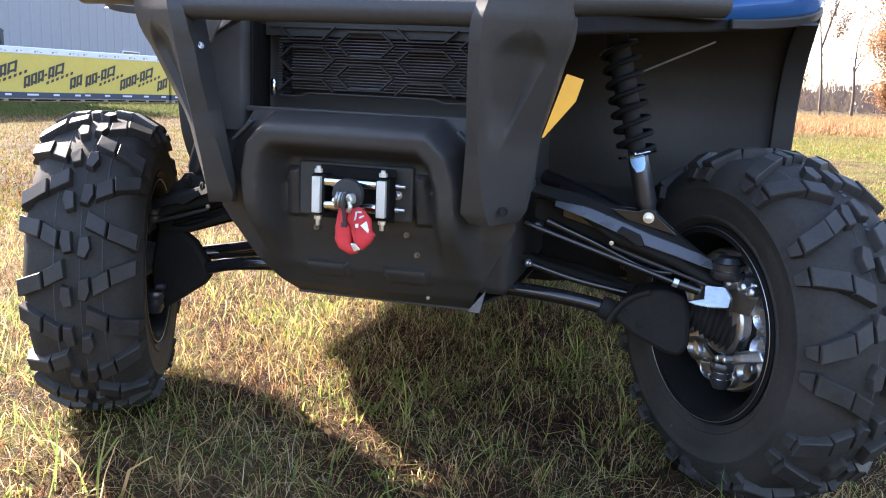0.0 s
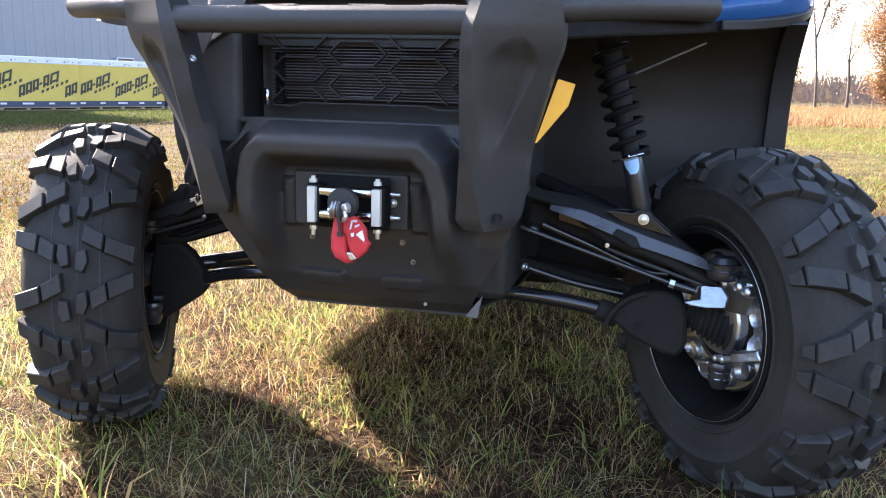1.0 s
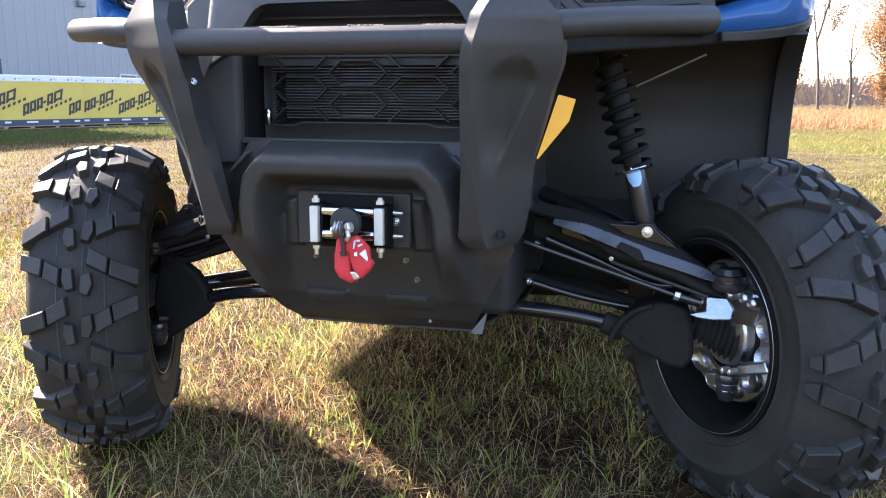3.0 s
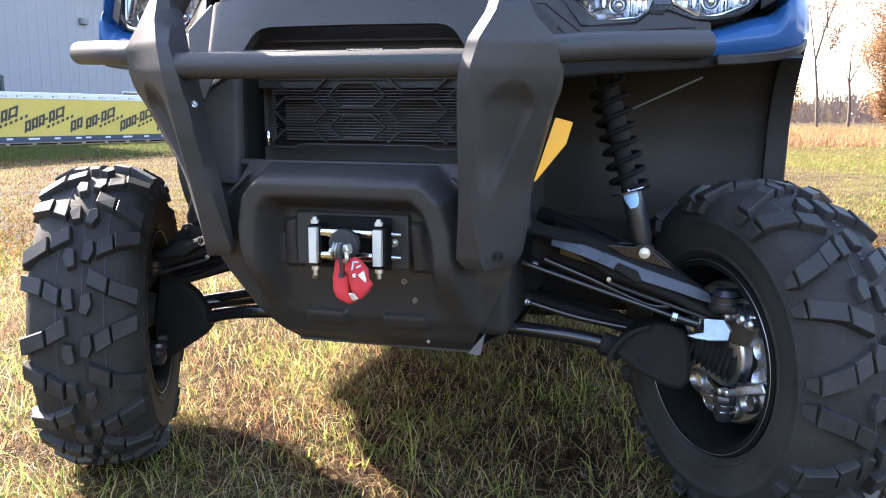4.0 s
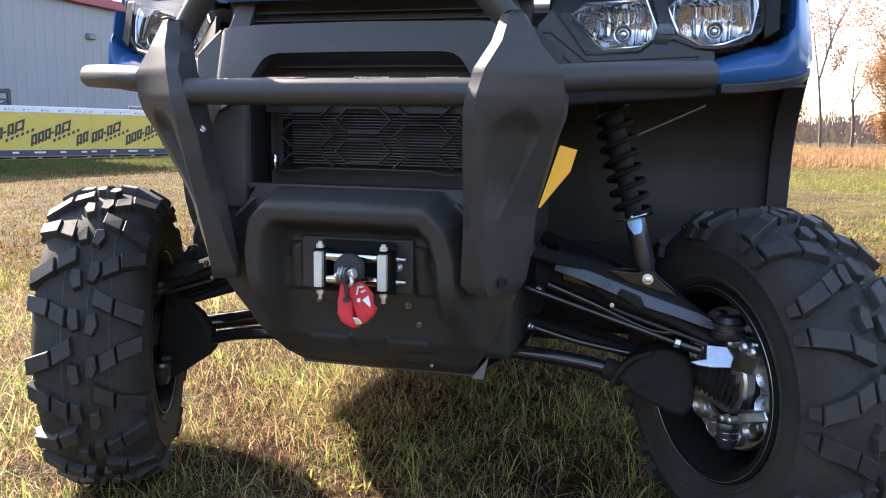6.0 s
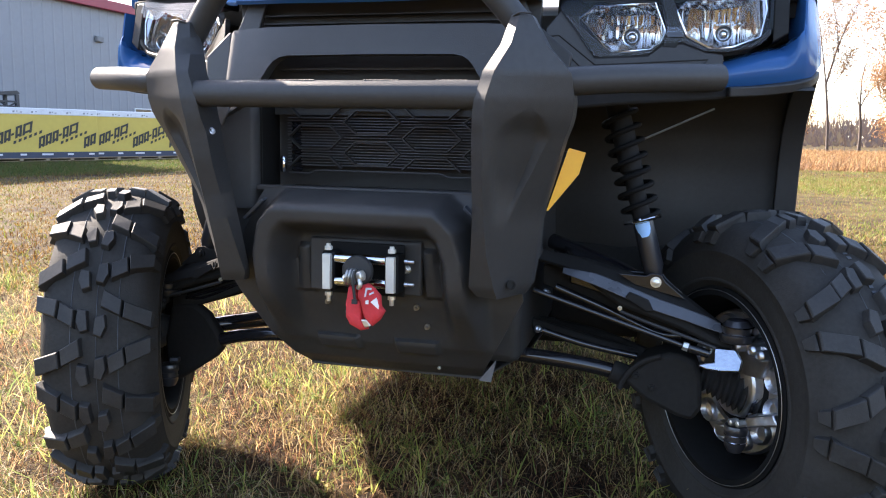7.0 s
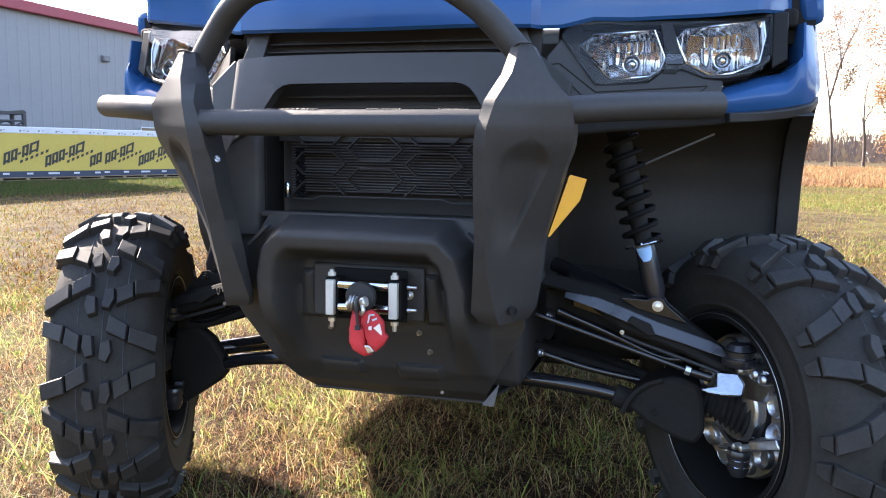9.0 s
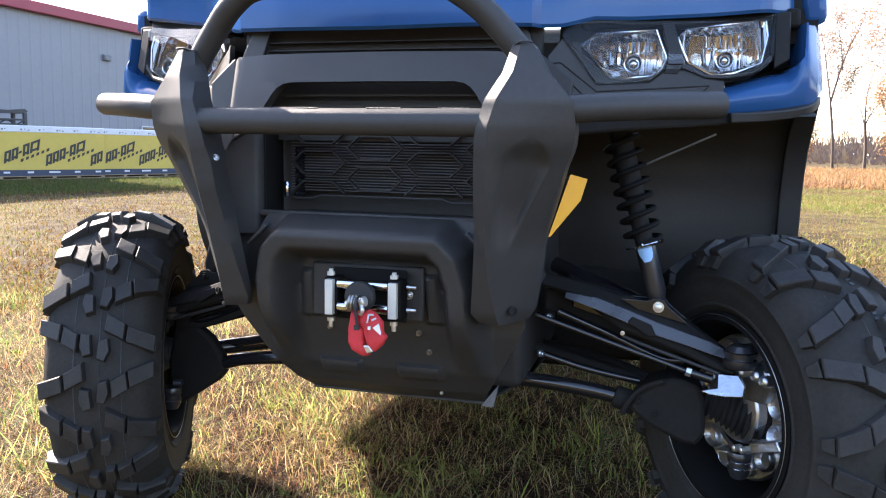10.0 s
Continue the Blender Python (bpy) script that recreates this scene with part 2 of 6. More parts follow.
def loft(bm, rings, closed=True, caps=True):
    """Skins a list of rings of equal length."""
    vs = [[bm.verts.new(p) for p in r] for r in rings]
    n = len(rings[0])
    for a, b in zip(vs, vs[1:]):
        for i in range(n if closed else n - 1):
            j = (i + 1) % n
            bm.faces.new((a[i], a[j], b[j], b[i]))
    if caps and closed:
        bm.faces.new(vs[0][::-1])
        bm.faces.new(vs[-1])
    return bm


def spline(pts, steps=8):
    p = [Vector(q) for q in pts]
    if len(p) < 3:
        return p
    out = []
    ext = [p[0] * 2 - p[1]] + p + [p[-1] * 2 - p[-2]]
    for i in range(1, len(ext) - 2):
        a, b, c, d = ext[i - 1:i + 3]
        for k in range(steps):
            t = k / steps
            out.append(0.5 * ((2 * b) + (c - a) * t + (2 * a - 5 * b + 4 * c - d) * t * t + (3 * b - a - 3 * c + d) * t ** 3))
    out.append(p[-1])
    return out


def tube(bm, pts, r, seg=16, steps=8, r_end=None, smooth=True):
    path = spline(pts, steps) if smooth else [Vector(q) for q in pts]
    rings, up = [], None
    for i, q in enumerate(path):
        d = (path[min(i + 1, len(path) - 1)] - path[max(i - 1, 0)]).normalized()
        if up is None:
            up = d.orthogonal().normalized()
        up = (up - d * up.dot(d)).normalized()
        side = d.cross(up)
        rr = r if r_end is None else r + (r_end - r) * i / max(1, len(path) - 1)
        rings.append([q + (up * math.cos(a) + side * math.sin(a)) * rr for a in (2 * math.pi * k / seg for k in range(seg))])
    return loft(bm, rings)


def prism(bm, poly, depth):
    """Extrudes a flat outline of points by a vector."""
    d = Vector(depth)
    return loft(bm, [[Vector(p) for p in poly], [Vector(p) + d for p in poly]])


def lathe(bm, profile, m=None, seg=32, caps=True):
    """Turns (along, radius) pairs about the local x axis."""
    m = m or Matrix.Identity(4)
    rings = [[m @ Vector((x, r * math.cos(a), r * math.sin(a))) for a in (2 * math.pi * k / seg for k in range(seg))] for x, r in profile]
    return loft(bm, rings, True, caps)


def axis(a, b):
    """A pose whose x axis runs from a to b."""
    d = (Vector(b) - Vector(a))
    q = Vector((1, 0, 0)).rotation_difference(d.normalized())
    return Matrix.Translation(a) @ q.to_matrix().to_4x4()


def grid(bm, nu, nv, fn, thick=None):
    """A sheet fn(u, v) for u, v in 0..1; with thick, a vector, it gets a back and edges."""
    top = [[bm.verts.new(fn(i / nu, j / nv)) for j in range(nv + 1)] for i in range(nu + 1)]
    for i in range(nu):
        for j in range(nv):
            bm.faces.new((top[i][j], top[i + 1][j], top[i + 1][j + 1], top[i][j + 1]))
    if thick is not None:
        d = Vector(thick)
        bot = [[bm.verts.new(v.co + d) for v in row] for row in top]
        for i in range(nu):
            for j in range(nv):
                bm.faces.new((bot[i][j], bot[i][j + 1], bot[i + 1][j + 1], bot[i + 1][j]))
        for i in range(nu):
            bm.faces.new((top[i][0], bot[i][0], bot[i + 1][0], top[i + 1][0]))
            bm.faces.new((top[i + 1][nv], bot[i + 1][nv], bot[i][nv], top[i][nv]))
        for j in range(nv):
            bm.faces.new((top[0][j + 1], bot[0][j + 1], bot[0][j], top[0][j]))
            bm.faces.new((top[nu][j], bot[nu][j], bot[nu][j + 1], top[nu][j + 1]))
    return bm


def lerp(table, x):
    """Piecewise linear over rows (x, value)."""
    if x <= table[0][0]:
        return table[0][1]
    for (a, va), (b, vb) in zip(table, table[1:]):
        if x <= b:
            return va + (vb - va) * (x - a) / (b - a)
    return table[-1][1]


def smoothstep(a, b, x):
    t = min(1.0, max(0.0, (x - a) / (b - a)))
    return t * t * (3 - 2 * t)


def bolt(parent, p, direction, r=0.008, mat="zinc", name="bolt", length=0.008):
    bm = mesh()
    a = Vector(p)
    m = axis(a, a + Vector(direction))
    lathe(bm, [(-0.004, r * 1.35), (0.001, r * 1.35), (0.0012, r)], m, 16)
    lathe(bm, [(0.001, r * 0.95), (length, r * 0.9), (length + 0.001, r * 0.7)], m, 6)
    return part(name, bm, mat, parent)


# ---------------------------------------------------------------- ground
def build_ground():
    bm = mesh()
    radii = [0.0, 1, 2, 3, 4.5, 6, 8, 11, 15, 20, 27, 36, 50, 70, 110, 200, 500, 1500, 3000]
    seg = 72
    rings = []
    for r in radii[1:]:
        ring = []
        for k in range(seg):
            a = 2 * math.pi * k / seg
            x, y = r * math.cos(a), 1.0 + r * math.sin(a)
            lift = noise.noise((x * 0.13, y * 0.13, 0)) * 0.10 * smoothstep(3, 12, r)
            ring.append(bm.verts.new((x, y, GROUND + lift)))
        rings.append(ring)
    mid = bm.verts.new((0, 1.0, GROUND))
    for k in range(seg):
        bm.faces.new((mid, rings[0][k], rings[0][(k + 1) % seg]))
    for a, b in zip(rings, rings[1:]):
        for k in range(seg):
            j = (k + 1) % seg
            bm.faces.new((a[k], b[k], b[j], a[j]))
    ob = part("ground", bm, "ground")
    tagged(ob, "mown autumn field of straw and green grass on bare soil", "ground", kind="structure")


build_ground()

# ---------------------------------------------------------------- utility vehicle
car = thing("utility_vehicle", "blue and black utility vehicle with steel bumper on mown grass", "vehicle")
# it stands turned a little from the axes of the field
TURN = 0.036
car.matrix_world = Matrix.Translation((0, 0.2, 0)) @ pose(0, 0, 0, 0, 0, -math.degrees(TURN)) @ Matrix.Translation((0, -0.2, 0))
UNTURN = car.matrix_world.inverted()
FRONT_Y = [(0.0, 0.052), (0.20, 0.058), (0.30, 0.075), (0.36, 0.125), (0.47, 0.215), (0.65, 0.318), (0.72, 0.350), (0.78, 0.373), (0.815, 0.390), (0.835, 0.402), (0.850, 0.425)]


def front_y(x, z):
    """How far back the nose lies at this width and height."""
    return lerp(FRONT_Y, abs(x)) + 0.28 * (z - 1.04)


def nose_panel(name, cols, mat, off=0.0, thick=0.02, rows=4, sx=1, parent=None, label="", bevel=0.003, sub=4):
    """A panel on the nose between a lower and an upper edge, given as columns (x, z low, z high)."""
    dense = []
    for a, b in zip(cols, cols[1:]):
        for k in range(sub):
            t = k / sub
            dense.append([a[i] + (b[i] - a[i]) * t for i in range(3)])
    dense.append(list(cols[-1]))
    n = len(dense) - 1

    def fn(u, v):
        x, lo, hi = dense[round(u * n)]
        z = lo + (hi - lo) * v
        return (sx * x, front_y(x, z) + off, z)
    bm = grid(mesh(), n, rows, fn, (0, thick, 0))
    return part(name, bm, mat, parent or car, label, bevel=bevel, smooth=30)


def outline_panel(name, pts, mat, off, thick, sx, parent, label="", bevel=0.0, inset=0.0):
    """A plate with a corner outline (x, z) laid on the nose."""
    cx, cz = sum(p[0] for p in pts) / len(pts), sum(p[1] for p in pts) / len(pts)
    pts = [(p[0] + (cx - p[0]) * inset, p[1] + (cz - p[1]) * inset) for p in pts]
    bm = mesh()
    ring = [Vector((sx * x, front_y(x, z) + off, z)) for x, z in pts]
    prism(bm, ring, (0, thick, 0))
    return part(name, bm, mat, parent, label, bevel=bevel, smooth=30)


# bumper -------------------------------------------------------------
PILLAR = [  # z, ridge x y, outer x y, back y outer, inner bevel x y, inner back x y, recess from and to
    (1.048, 0.312, -0.096, 0.330, -0.085, -0.045, 0.296, -0.085, 0.300, -0.055, 0.30, 0.70),
    (1.000, 0.304, -0.122, 0.356, -0.092, -0.035, 0.283, -0.102, 0.280, -0.065, 0.30, 0.72),
    (0.955, 0.284, -0.150, 0.396, -0.082, -0.030, 0.264, -0.143, 0.264, -0.080, 0.28, 0.74),
    (0.912, 0.272, -0.158, 0.401, -0.070, -0.020, 0.251, -0.143, 0.258, -0.065, 0.26, 0.74),
    (0.888, 0.270, -0.153, 0.398, -0.062, -0.010, 0.247, -0.138, 0.255, -0.062, 0.24, 0.74),
    (0.874, 0.268, -0.150, 0.394, -0.056, -0.005, 0.246, -0.134, 0.253, -0.060, 0.20, 0.76),
    (0.850, 0.267, -0.144, 0.384, -0.045, 0.004, 0.243, -0.122, 0.250, -0.058, 0.14, 0.80),
    (0.795, 0.263, -0.130, 0.367, -0.022, 0.024, 0.241, -0.108, 0.241, -0.055, 0.11, 0.68),
    (0.735, 0.262, -0.106, 0.348, 0.004, 0.046, 0.238, -0.085, 0.233, -0.048, 0.11, 0.50),
    (0.705, 0.261, -0.096, 0.341, 0.013, 0.052, 0.236, -0.075, 0.230, -0.042, 0.12, 0.40),
    (0.650, 0.262, -0.074, 0.335, 0.027, 0.064, 0.230, -0.055, 0.228, -0.025, 0.14, 0.40),
    (0.585, 0.270, -0.042, 0.324, 0.042, 0.070, 0.222, -0.030, 0.228, 0.000, 0.2, 0.5),
    (0.566, 0.274, -0.030, 0.312, 0.047, 0.070, 0.234, -0.014, 0.236, 0.010, 0.2, 0.5),
]


def build_pillar(bumper, sx):
    rings = []
    levels = []
    for a, b in zip(PILLAR, PILLAR[1:]):
        n = max(1, round((a[0] - b[0]) / 0.008))
        levels += [[p + (q - p) * k / n for p, q in zip(a, b)] for k in range(n)]
    for z, xr, yr, xo, yo, bo, xc, yc, xb, yb, lo, hi in levels + [PILLAR[-1]]:
        def front(t):
            return Vector((sx * (xr + (xo - xr) * t), yr + (yo - yr) * t, z))
        # soft hollow with a rounded top, running out towards the foot
        mid, half = (lo + hi) / 2, (hi - lo) / 2
        if z > 0.850:
            half *= math.sqrt(max(0.04, 1 - ((z - 0.850) / 0.046) ** 2))
        deep = Vector((-sx * 0.004, 0.019, 0)) * (1 - smoothstep(0.856, 0.896, z)) * smoothstep(0.690, 0.790, z)
        ring = [front(0.0), front(0.04)]
        for k in (-1.12, -0.94, -0.76, -0.55, -0.25, 0.1, 0.4, 0.62, 0.82, 1.0, 1.16):
            ring.append(front(min(0.93, max(0.06, mid + half * k))) + deep * (1 - smoothstep(0.50, 1.05, abs(k))))
        ring += [front(0.95), front(1)]
        ring += [Vector((sx * xo, bo, z)), Vector((sx * xb, yb, z)), Vector((sx * xc, yc, z))]
        rings.append(ring)
    pillar = part("pillar", loft(mesh(), rings), "powder", bumper, smooth=44)
    # weld bead where the hoop enters the node
    bm = mesh()
    path = spline([(sx * x, y, z) for x, y, z in ((0.300, -0.088, 1.046), (0.312, -0.098, 1.050), (0.328, -0.092, 1.050))], 9)
    for i, p in enumerate(path):
        bmesh.ops.create_icosphere(bm, subdivisions=1, radius=0.0018 + 0.0006 * (i % 2), matrix=Matrix.Translation(p))
    part("weld_bead", bm, "powder", pillar, smooth=60)
    if sx < 0:
        # drilled hole in the inner face; bright metal stands for daylight on its edge
        bm = mesh()
        a = Vector((-0.2440, -0.1005, 0.8535))
        lathe(bm, [(-0.002, 0.0060), (0.0012, 0.0063), (0.0018, 0.0050), (-0.0010, 0.0046), (-0.0020, 0.0005)], axis(a, a + Vector((0.80, -0.45, 0.40))), 20)
        part("bolt_hole", bm, "cast", pillar, "drilled hole, its daylit rim put in as bright metal")
    return pillar


def build_bumper():
    # lower winch plate, with an arched moulding round the winch
    half = [(0.345, 0.196), (0.362, 0.204), (0.435, 0.246), (0.545, 0.304), (0.60, 0.298), (0.68, 0.25), (0.745, 0.215)]
    prof = [(0.345, 0.218), (0.377, 0.167), (0.43, 0.118), (0.518, 0.078), (0.60, 0.056), (0.66, 0.045), (0.71, 0.035), (0.745, 0.045)]
    arch = [(0.196, 0.44), (0.192, 0.62), (0.178, 0.672), (0.148, 0.703), (0.0, 0.706)]

    def arch_distance(x, z):
        p, best = Vector((abs(x), z)), 9.0
        for a, b in zip(arch, arch[1:]):
            a, b = Vector(a), Vector(b)
            t = max(0.0, min(1.0, (p - a).dot(b - a) / (b - a).length_squared))
            best = min(best, (p - a - (b - a) * t).length)
        return best

    def plate(u, v):
        z = 0.345 + 0.40 * v
        x = (u * 2 - 1) * lerp(half, z)
        y = lerp(prof, z)
        y -= 0.080 * (1 - smoothstep(0.012, 0.048, arch_distance(x, z))) * smoothstep(0.40, 0.58, z)
        for cx in (-0.085, 0.085):
            y -= 0.014 * (1 - smoothstep(0.040, 0.050, abs(x - cx))) * (1 - smoothstep(0.014, 0.020, abs(z - 0.425)))
        # flanks that rise on both sides of the winch tray
        y -= 0.016 * smoothstep(0.108, 0.122, abs(x)) * (1 - smoothstep(0.135, 0.165 - 0.25 * (z - 0.55), abs(x))) * smoothstep(0.535, 0.545, z) * (1 - smoothstep(0.632, 0.642, z))
        return (x, y, z)
    bumper = part("bumper", grid(mesh(), 110, 84, plate, (0, 0.012, 0)), "powder", car, "matt black steel bumper with winch plate", smooth=45)
    for sx in (-1, 1):
        build_pillar(bumper, sx)
        bm = mesh()
        tube(bm, [(sx * 0.372, -0.058, 0.943), (sx * 0.42, -0.046, 0.947), (sx * 0.50, -0.008, 0.953), (sx * 0.632, 0.085, 0.961)], 0.0235, 20)
        part("side_tube", bm, "powder", bumper, smooth=50)
        bm = mesh()
        lathe(bm, [(0.0, 0.0085), (0.002, 0.0085), (0.0025, 0.0060), (-0.004, 0.0050)], axis((sx * 0.296, -0.018, 0.592), (sx * 0.36, -0.10, 0.60)), 20)
        part("access_hole", bm, "flat_black", bumper)
        # folded shoulder of the winch plate beside the pillar, coloured paler as if sunlit
        bm = mesh()
        prism(bm, [(sx * 0.246, 0.004, 0.686), (sx * 0.203, 0.002, 0.725), (sx * 0.199, 0.006, 0.721), (sx * 0.242, 0.008, 0.682)], (0, 0.020, 0.003))
        part("plate_shoulder", bm, "arm_paint", bumper, bevel=0.0015)
        # pale grey triangle in the corner of crossbar and pillar
        bm = mesh()
        prism(bm, [(sx * 0.322, 0.020, 0.914), (sx * 0.272, 0.020, 0.914), (sx * 0.304, 0.030, 0.864)], (0, 0.006, 0.0))
        part("tie_gusset", bm, "silver_grey", bumper, "pale grey triangular plate", bevel=0.001)
    bm = mesh()
    tube(bm, [(-0.276, -0.122, 0.919), (0.276, -0.122, 0.919)], 0.0230, 24)
    bar = part("crossbar", bm, "powder", bumper, smooth=50)
    # stitched weld along the top of the crossbar
    for x0, x1 in ((-0.240, -0.030), (0.060, 0.120), (0.185, 0.235)):
        bm = mesh()
        x, k = x0, 0
        while x < x1:
            bmesh.ops.create_icosphere(bm, subdivisions=1, radius=0.0020 + 0.0006 * (k % 3 == 0), matrix=Matrix.Translation((x, -0.120 + 0.0006 * (k % 2), 0.9413)))
            x, k = x + 0.0032, k + 1
        part("weld_bead", bm, "powder", bar, smooth=60)
    bm = mesh()
    hoop = [(-0.332, -0.050, 0.985), (-0.311, -0.050, 1.028), (-0.259, -0.064, 1.090), (-0.217, -0.080, 1.126), (-0.173, -0.090, 1.149), (-0.113, -0.094, 1.156)]
    tube(bm, hoop + [(0, -0.094, 1.157)] + [(-x, y, z) for x, y, z in hoop[::-1]], 0.0225, 20)
    part("hoop_tube", bm, "powder", bumper, smooth=50)
    # dark winch tray behind the fairlead, with its bolts
    bm = mesh()
    box(bm, (0.0, 0.044, 0.600), (0.23, 0.014, 0.105))
    part("winch_tray", bm, "powder", bumper, bevel=0.004)
    bm = mesh()
    lathe(bm, [(0.0, 0.0085), (0.004, 0.0085), (0.005, 0.0072), (0.0035, 0.0045)], axis((0.086, 0.037, 0.599), (0.086, -1, 0.599)), 20)
    part("washer", bm, "zinc", bumper)
    bm = mesh()
    lathe(bm, [(0.0, 0.0045), (0.0055, 0.0040), (0.006, 0.0030)], axis((0.086, 0.036, 0.599), (0.086, -1, 0.599)), 8)
    part("bolt", bm, "cast", bumper)
    for x, z, y in ((0.095, 0.518, 0.072), (0.112, 0.477, 0.090), (-0.050, 0.500, 0.08), (-0.092, 0.518, 0.072)):
        bolt(bumper, (x, y, z), (0, -1, -0.2), 0.0042, "steel", length=0.007)
    bm = mesh()
    lathe(bm, [(0.0, 0.0040), (0.003, 0.0038), (0.0045, 0.0024)], axis((0.119, 0.160, 0.375), (0.119, 0.0, 0.340)), 8)
    part("drain_plug", bm, "zinc", bumper)
    bm = mesh()
    prism(bm, [(-0.196, 0.214, 0.340), (0.196, 0.214, 0.340), (0.25, 0.45, 0.335), (0.28, 0.75, 0.36), (-0.28, 0.75, 0.36), (-0.25, 0.45, 0.335)], (0, 0, 0.006))
    part("skid_plate", bm, "powder", bumper, bevel=0.002)
    return bumper


bumper = build_bumper()


def build_gusset():
    bm = mesh()
    prism(bm, [(0.202, 0.16, 0.354), (0.238, 0.16, 0.402), (0.228, 0.16, 0.353)], (0, 0.004, 0))
    part("frame_gusset", bm, "fin", car, "bright folded frame gusset", bevel=0.001)


build_gusset()


def build_fairlead():
    fl = part("fairlead", box(mesh(), (0, 0.020, 0.594), (0.150, 0.006, 0.100)), "rim", car, "roller fairlead with silver posts and chrome rollers", bevel=0.003)
    for s in (-1, 1):
        bm = mesh()
        box(bm, (s * 0.0627, -0.002, 0.593), (0.026, 0.036, 0.074))
        part("bracket", bm, "rim", fl, bevel=0.003)
        bm = mesh()
        box(bm, (s * 0.0627, -0.025, 0.593), (0.0165, 0.012, 0.067))
        part("post", bm, "silver", fl, bevel=0.0015)
        for z, dz in ((0.633, 1), (0.553, -1)):
            bm = mesh()
            lathe(bm, [(0, 0.0075), (0.007, 0.0075)], axis((s * 0.0627, -0.018, z), (s * 0.0627, -0.018, z + dz)), 6)
            lathe(bm, [(0.007, 0.0045), (0.012 if dz > 0 else 0.018, 0.0042)], axis((s * 0.0627, -0.018, z), (s * 0.0627, -0.018, z + dz)), 10)
            part("nut", bm, "silver" if dz > 0 else "zinc", fl)
    for z in (0.617, 0.574):
        bm = mesh()
        lathe(bm, [(-0.052, 0.006), (-0.050, 0.0098), (0.050, 0.0098), (0.052, 0.006)], Matrix.Translation((0, -0.012, z)), 24)
        part("roller", bm, "chrome", fl)
        bm = mesh()
        lathe(bm, [(0.080, 0.0045), (0.086, 0.0045), (0.0865, 0.003), (0.098, 0.003)], Matrix.Translation((0, 0.004, z - 0.002)), 8)
        part("roller_bolt", bm, "cast", fl)
    fl.location = (0.0125, 0, 0.0045)
    return fl


build_fairlead()


# nose ---------------------------------------------------------------
def build_nose():
    fascia = nose_panel("grille_surround", [(-0.308, 0.995, 1.047), (-0.300, 0.995, 1.053), (-0.22, 1.000, 1.056), (0.22, 1.000, 1.056), (0.300, 0.995, 1.053), (0.308, 0.995, 1.047)], "fascia", 0.0, 0.03, 4, bevel=0.0, label="dark grey moulded grille surround")
    for sx in (-1, 1):
        nose_panel("surround_side", [(0.168, 0.9993, 1.0), (0.182, 0.9968, 1.0), (0.194, 0.990, 1.0), (0.204, 0.979, 1.0), (0.213, 0.965, 1.0), (0.224, 0.948, 0.9997), (0.245, 0.915, 0.9985), (0.300, 0.880, 0.995), (0.308, 0.875, 0.995)], "fascia", 0.0, 0.03, 4, sx, fascia, bevel=0.0)
        bm = mesh()
        prism(bm, [(sx * 0.312, 0.070, 0.900), (sx * 0.366, 0.080, 0.930), (sx * 0.374, 0.092, 1.004), (sx * 0.318, 0.088, 1.050), (sx * 0.312, 0.088, 1.052)], (0, 0.02, 0))
        part("cheek_panel", bm, "fascia" if sx < 0 else "trim", fascia, bevel=0.003)
        nose_panel("valance", [(0.37, 0.905, 0.972), (0.45, 0.917, 0.972), (0.60, 0.930, 0.968), (0.70, 0.940, 0.965)], "flat_black", 0.035, 0.03, 4, sx, fascia, bevel=0.006)
        # corner trim under the lamps, with its raised inner panel
        nose_panel("lamp_trim", [(0.325 if sx > 0 else 0.340, 0.99, 1.050), (0.348, 0.982, 1.086), (0.38, 0.968, 1.045), (0.409, 0.962, 1.003), (0.505, 0.955, 1.013), (0.53, 0.954, 1.035), (0.568, 0.953, 1.040), (0.612, 0.952, 1.025), (0.648, 0.953, 1.022)], "trim", 0.0, 0.02, 5, sx, fascia)
        if sx > 0:
            # groove round the trim's inner field, its shade drawn as a black line
            inlay = [(0.331, 1.036), (0.347, 1.039), (0.411, 0.989), (0.506, 0.999), (0.618, 1.010), (0.592, 0.983), (0.508, 0.975), (0.405, 0.965)]
            inlay = [((xa * (3 - k) + xb * k) / 3, (za * (3 - k) + zb * k) / 3) for (xa, za), (xb, zb) in zip(inlay, inlay[1:] + inlay[:1]) for k in range(3)]
            bm = mesh()
            tube(bm, [(sx * x, front_y(x, z) - 0.0002, z) for x, z in inlay + inlay[:1]], 0.0014, 6, smooth=False)
            part("groove_line", bm, "flat_black", fascia)
        # duct wall beside the grille, its shade put in as flat black
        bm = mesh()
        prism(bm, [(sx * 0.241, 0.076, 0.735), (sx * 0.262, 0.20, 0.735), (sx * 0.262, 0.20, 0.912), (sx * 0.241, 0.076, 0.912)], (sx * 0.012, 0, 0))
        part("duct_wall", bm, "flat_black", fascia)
    # louvres in the upper opening
    bm = mesh()
    for i, z in enumerate((0.958, 0.980)):
        box(bm, (0, 0.125 + 0.006 * i, z), (0.44, 0.02, 0.004))
    part("upper_louvre", bm, "liner", fascia)
    bm = mesh()
    box(bm, (0, 0.16, 0.99), (0.50, 0.01, 0.20))
    box(bm, (0, 0.232, 1.02), (0.74, 0.01, 0.14))
    part("radiator_shroud", bm, "liner", fascia)
    # slot between surround and bonnet
    for sx in (-1, 1):
        bm = mesh()
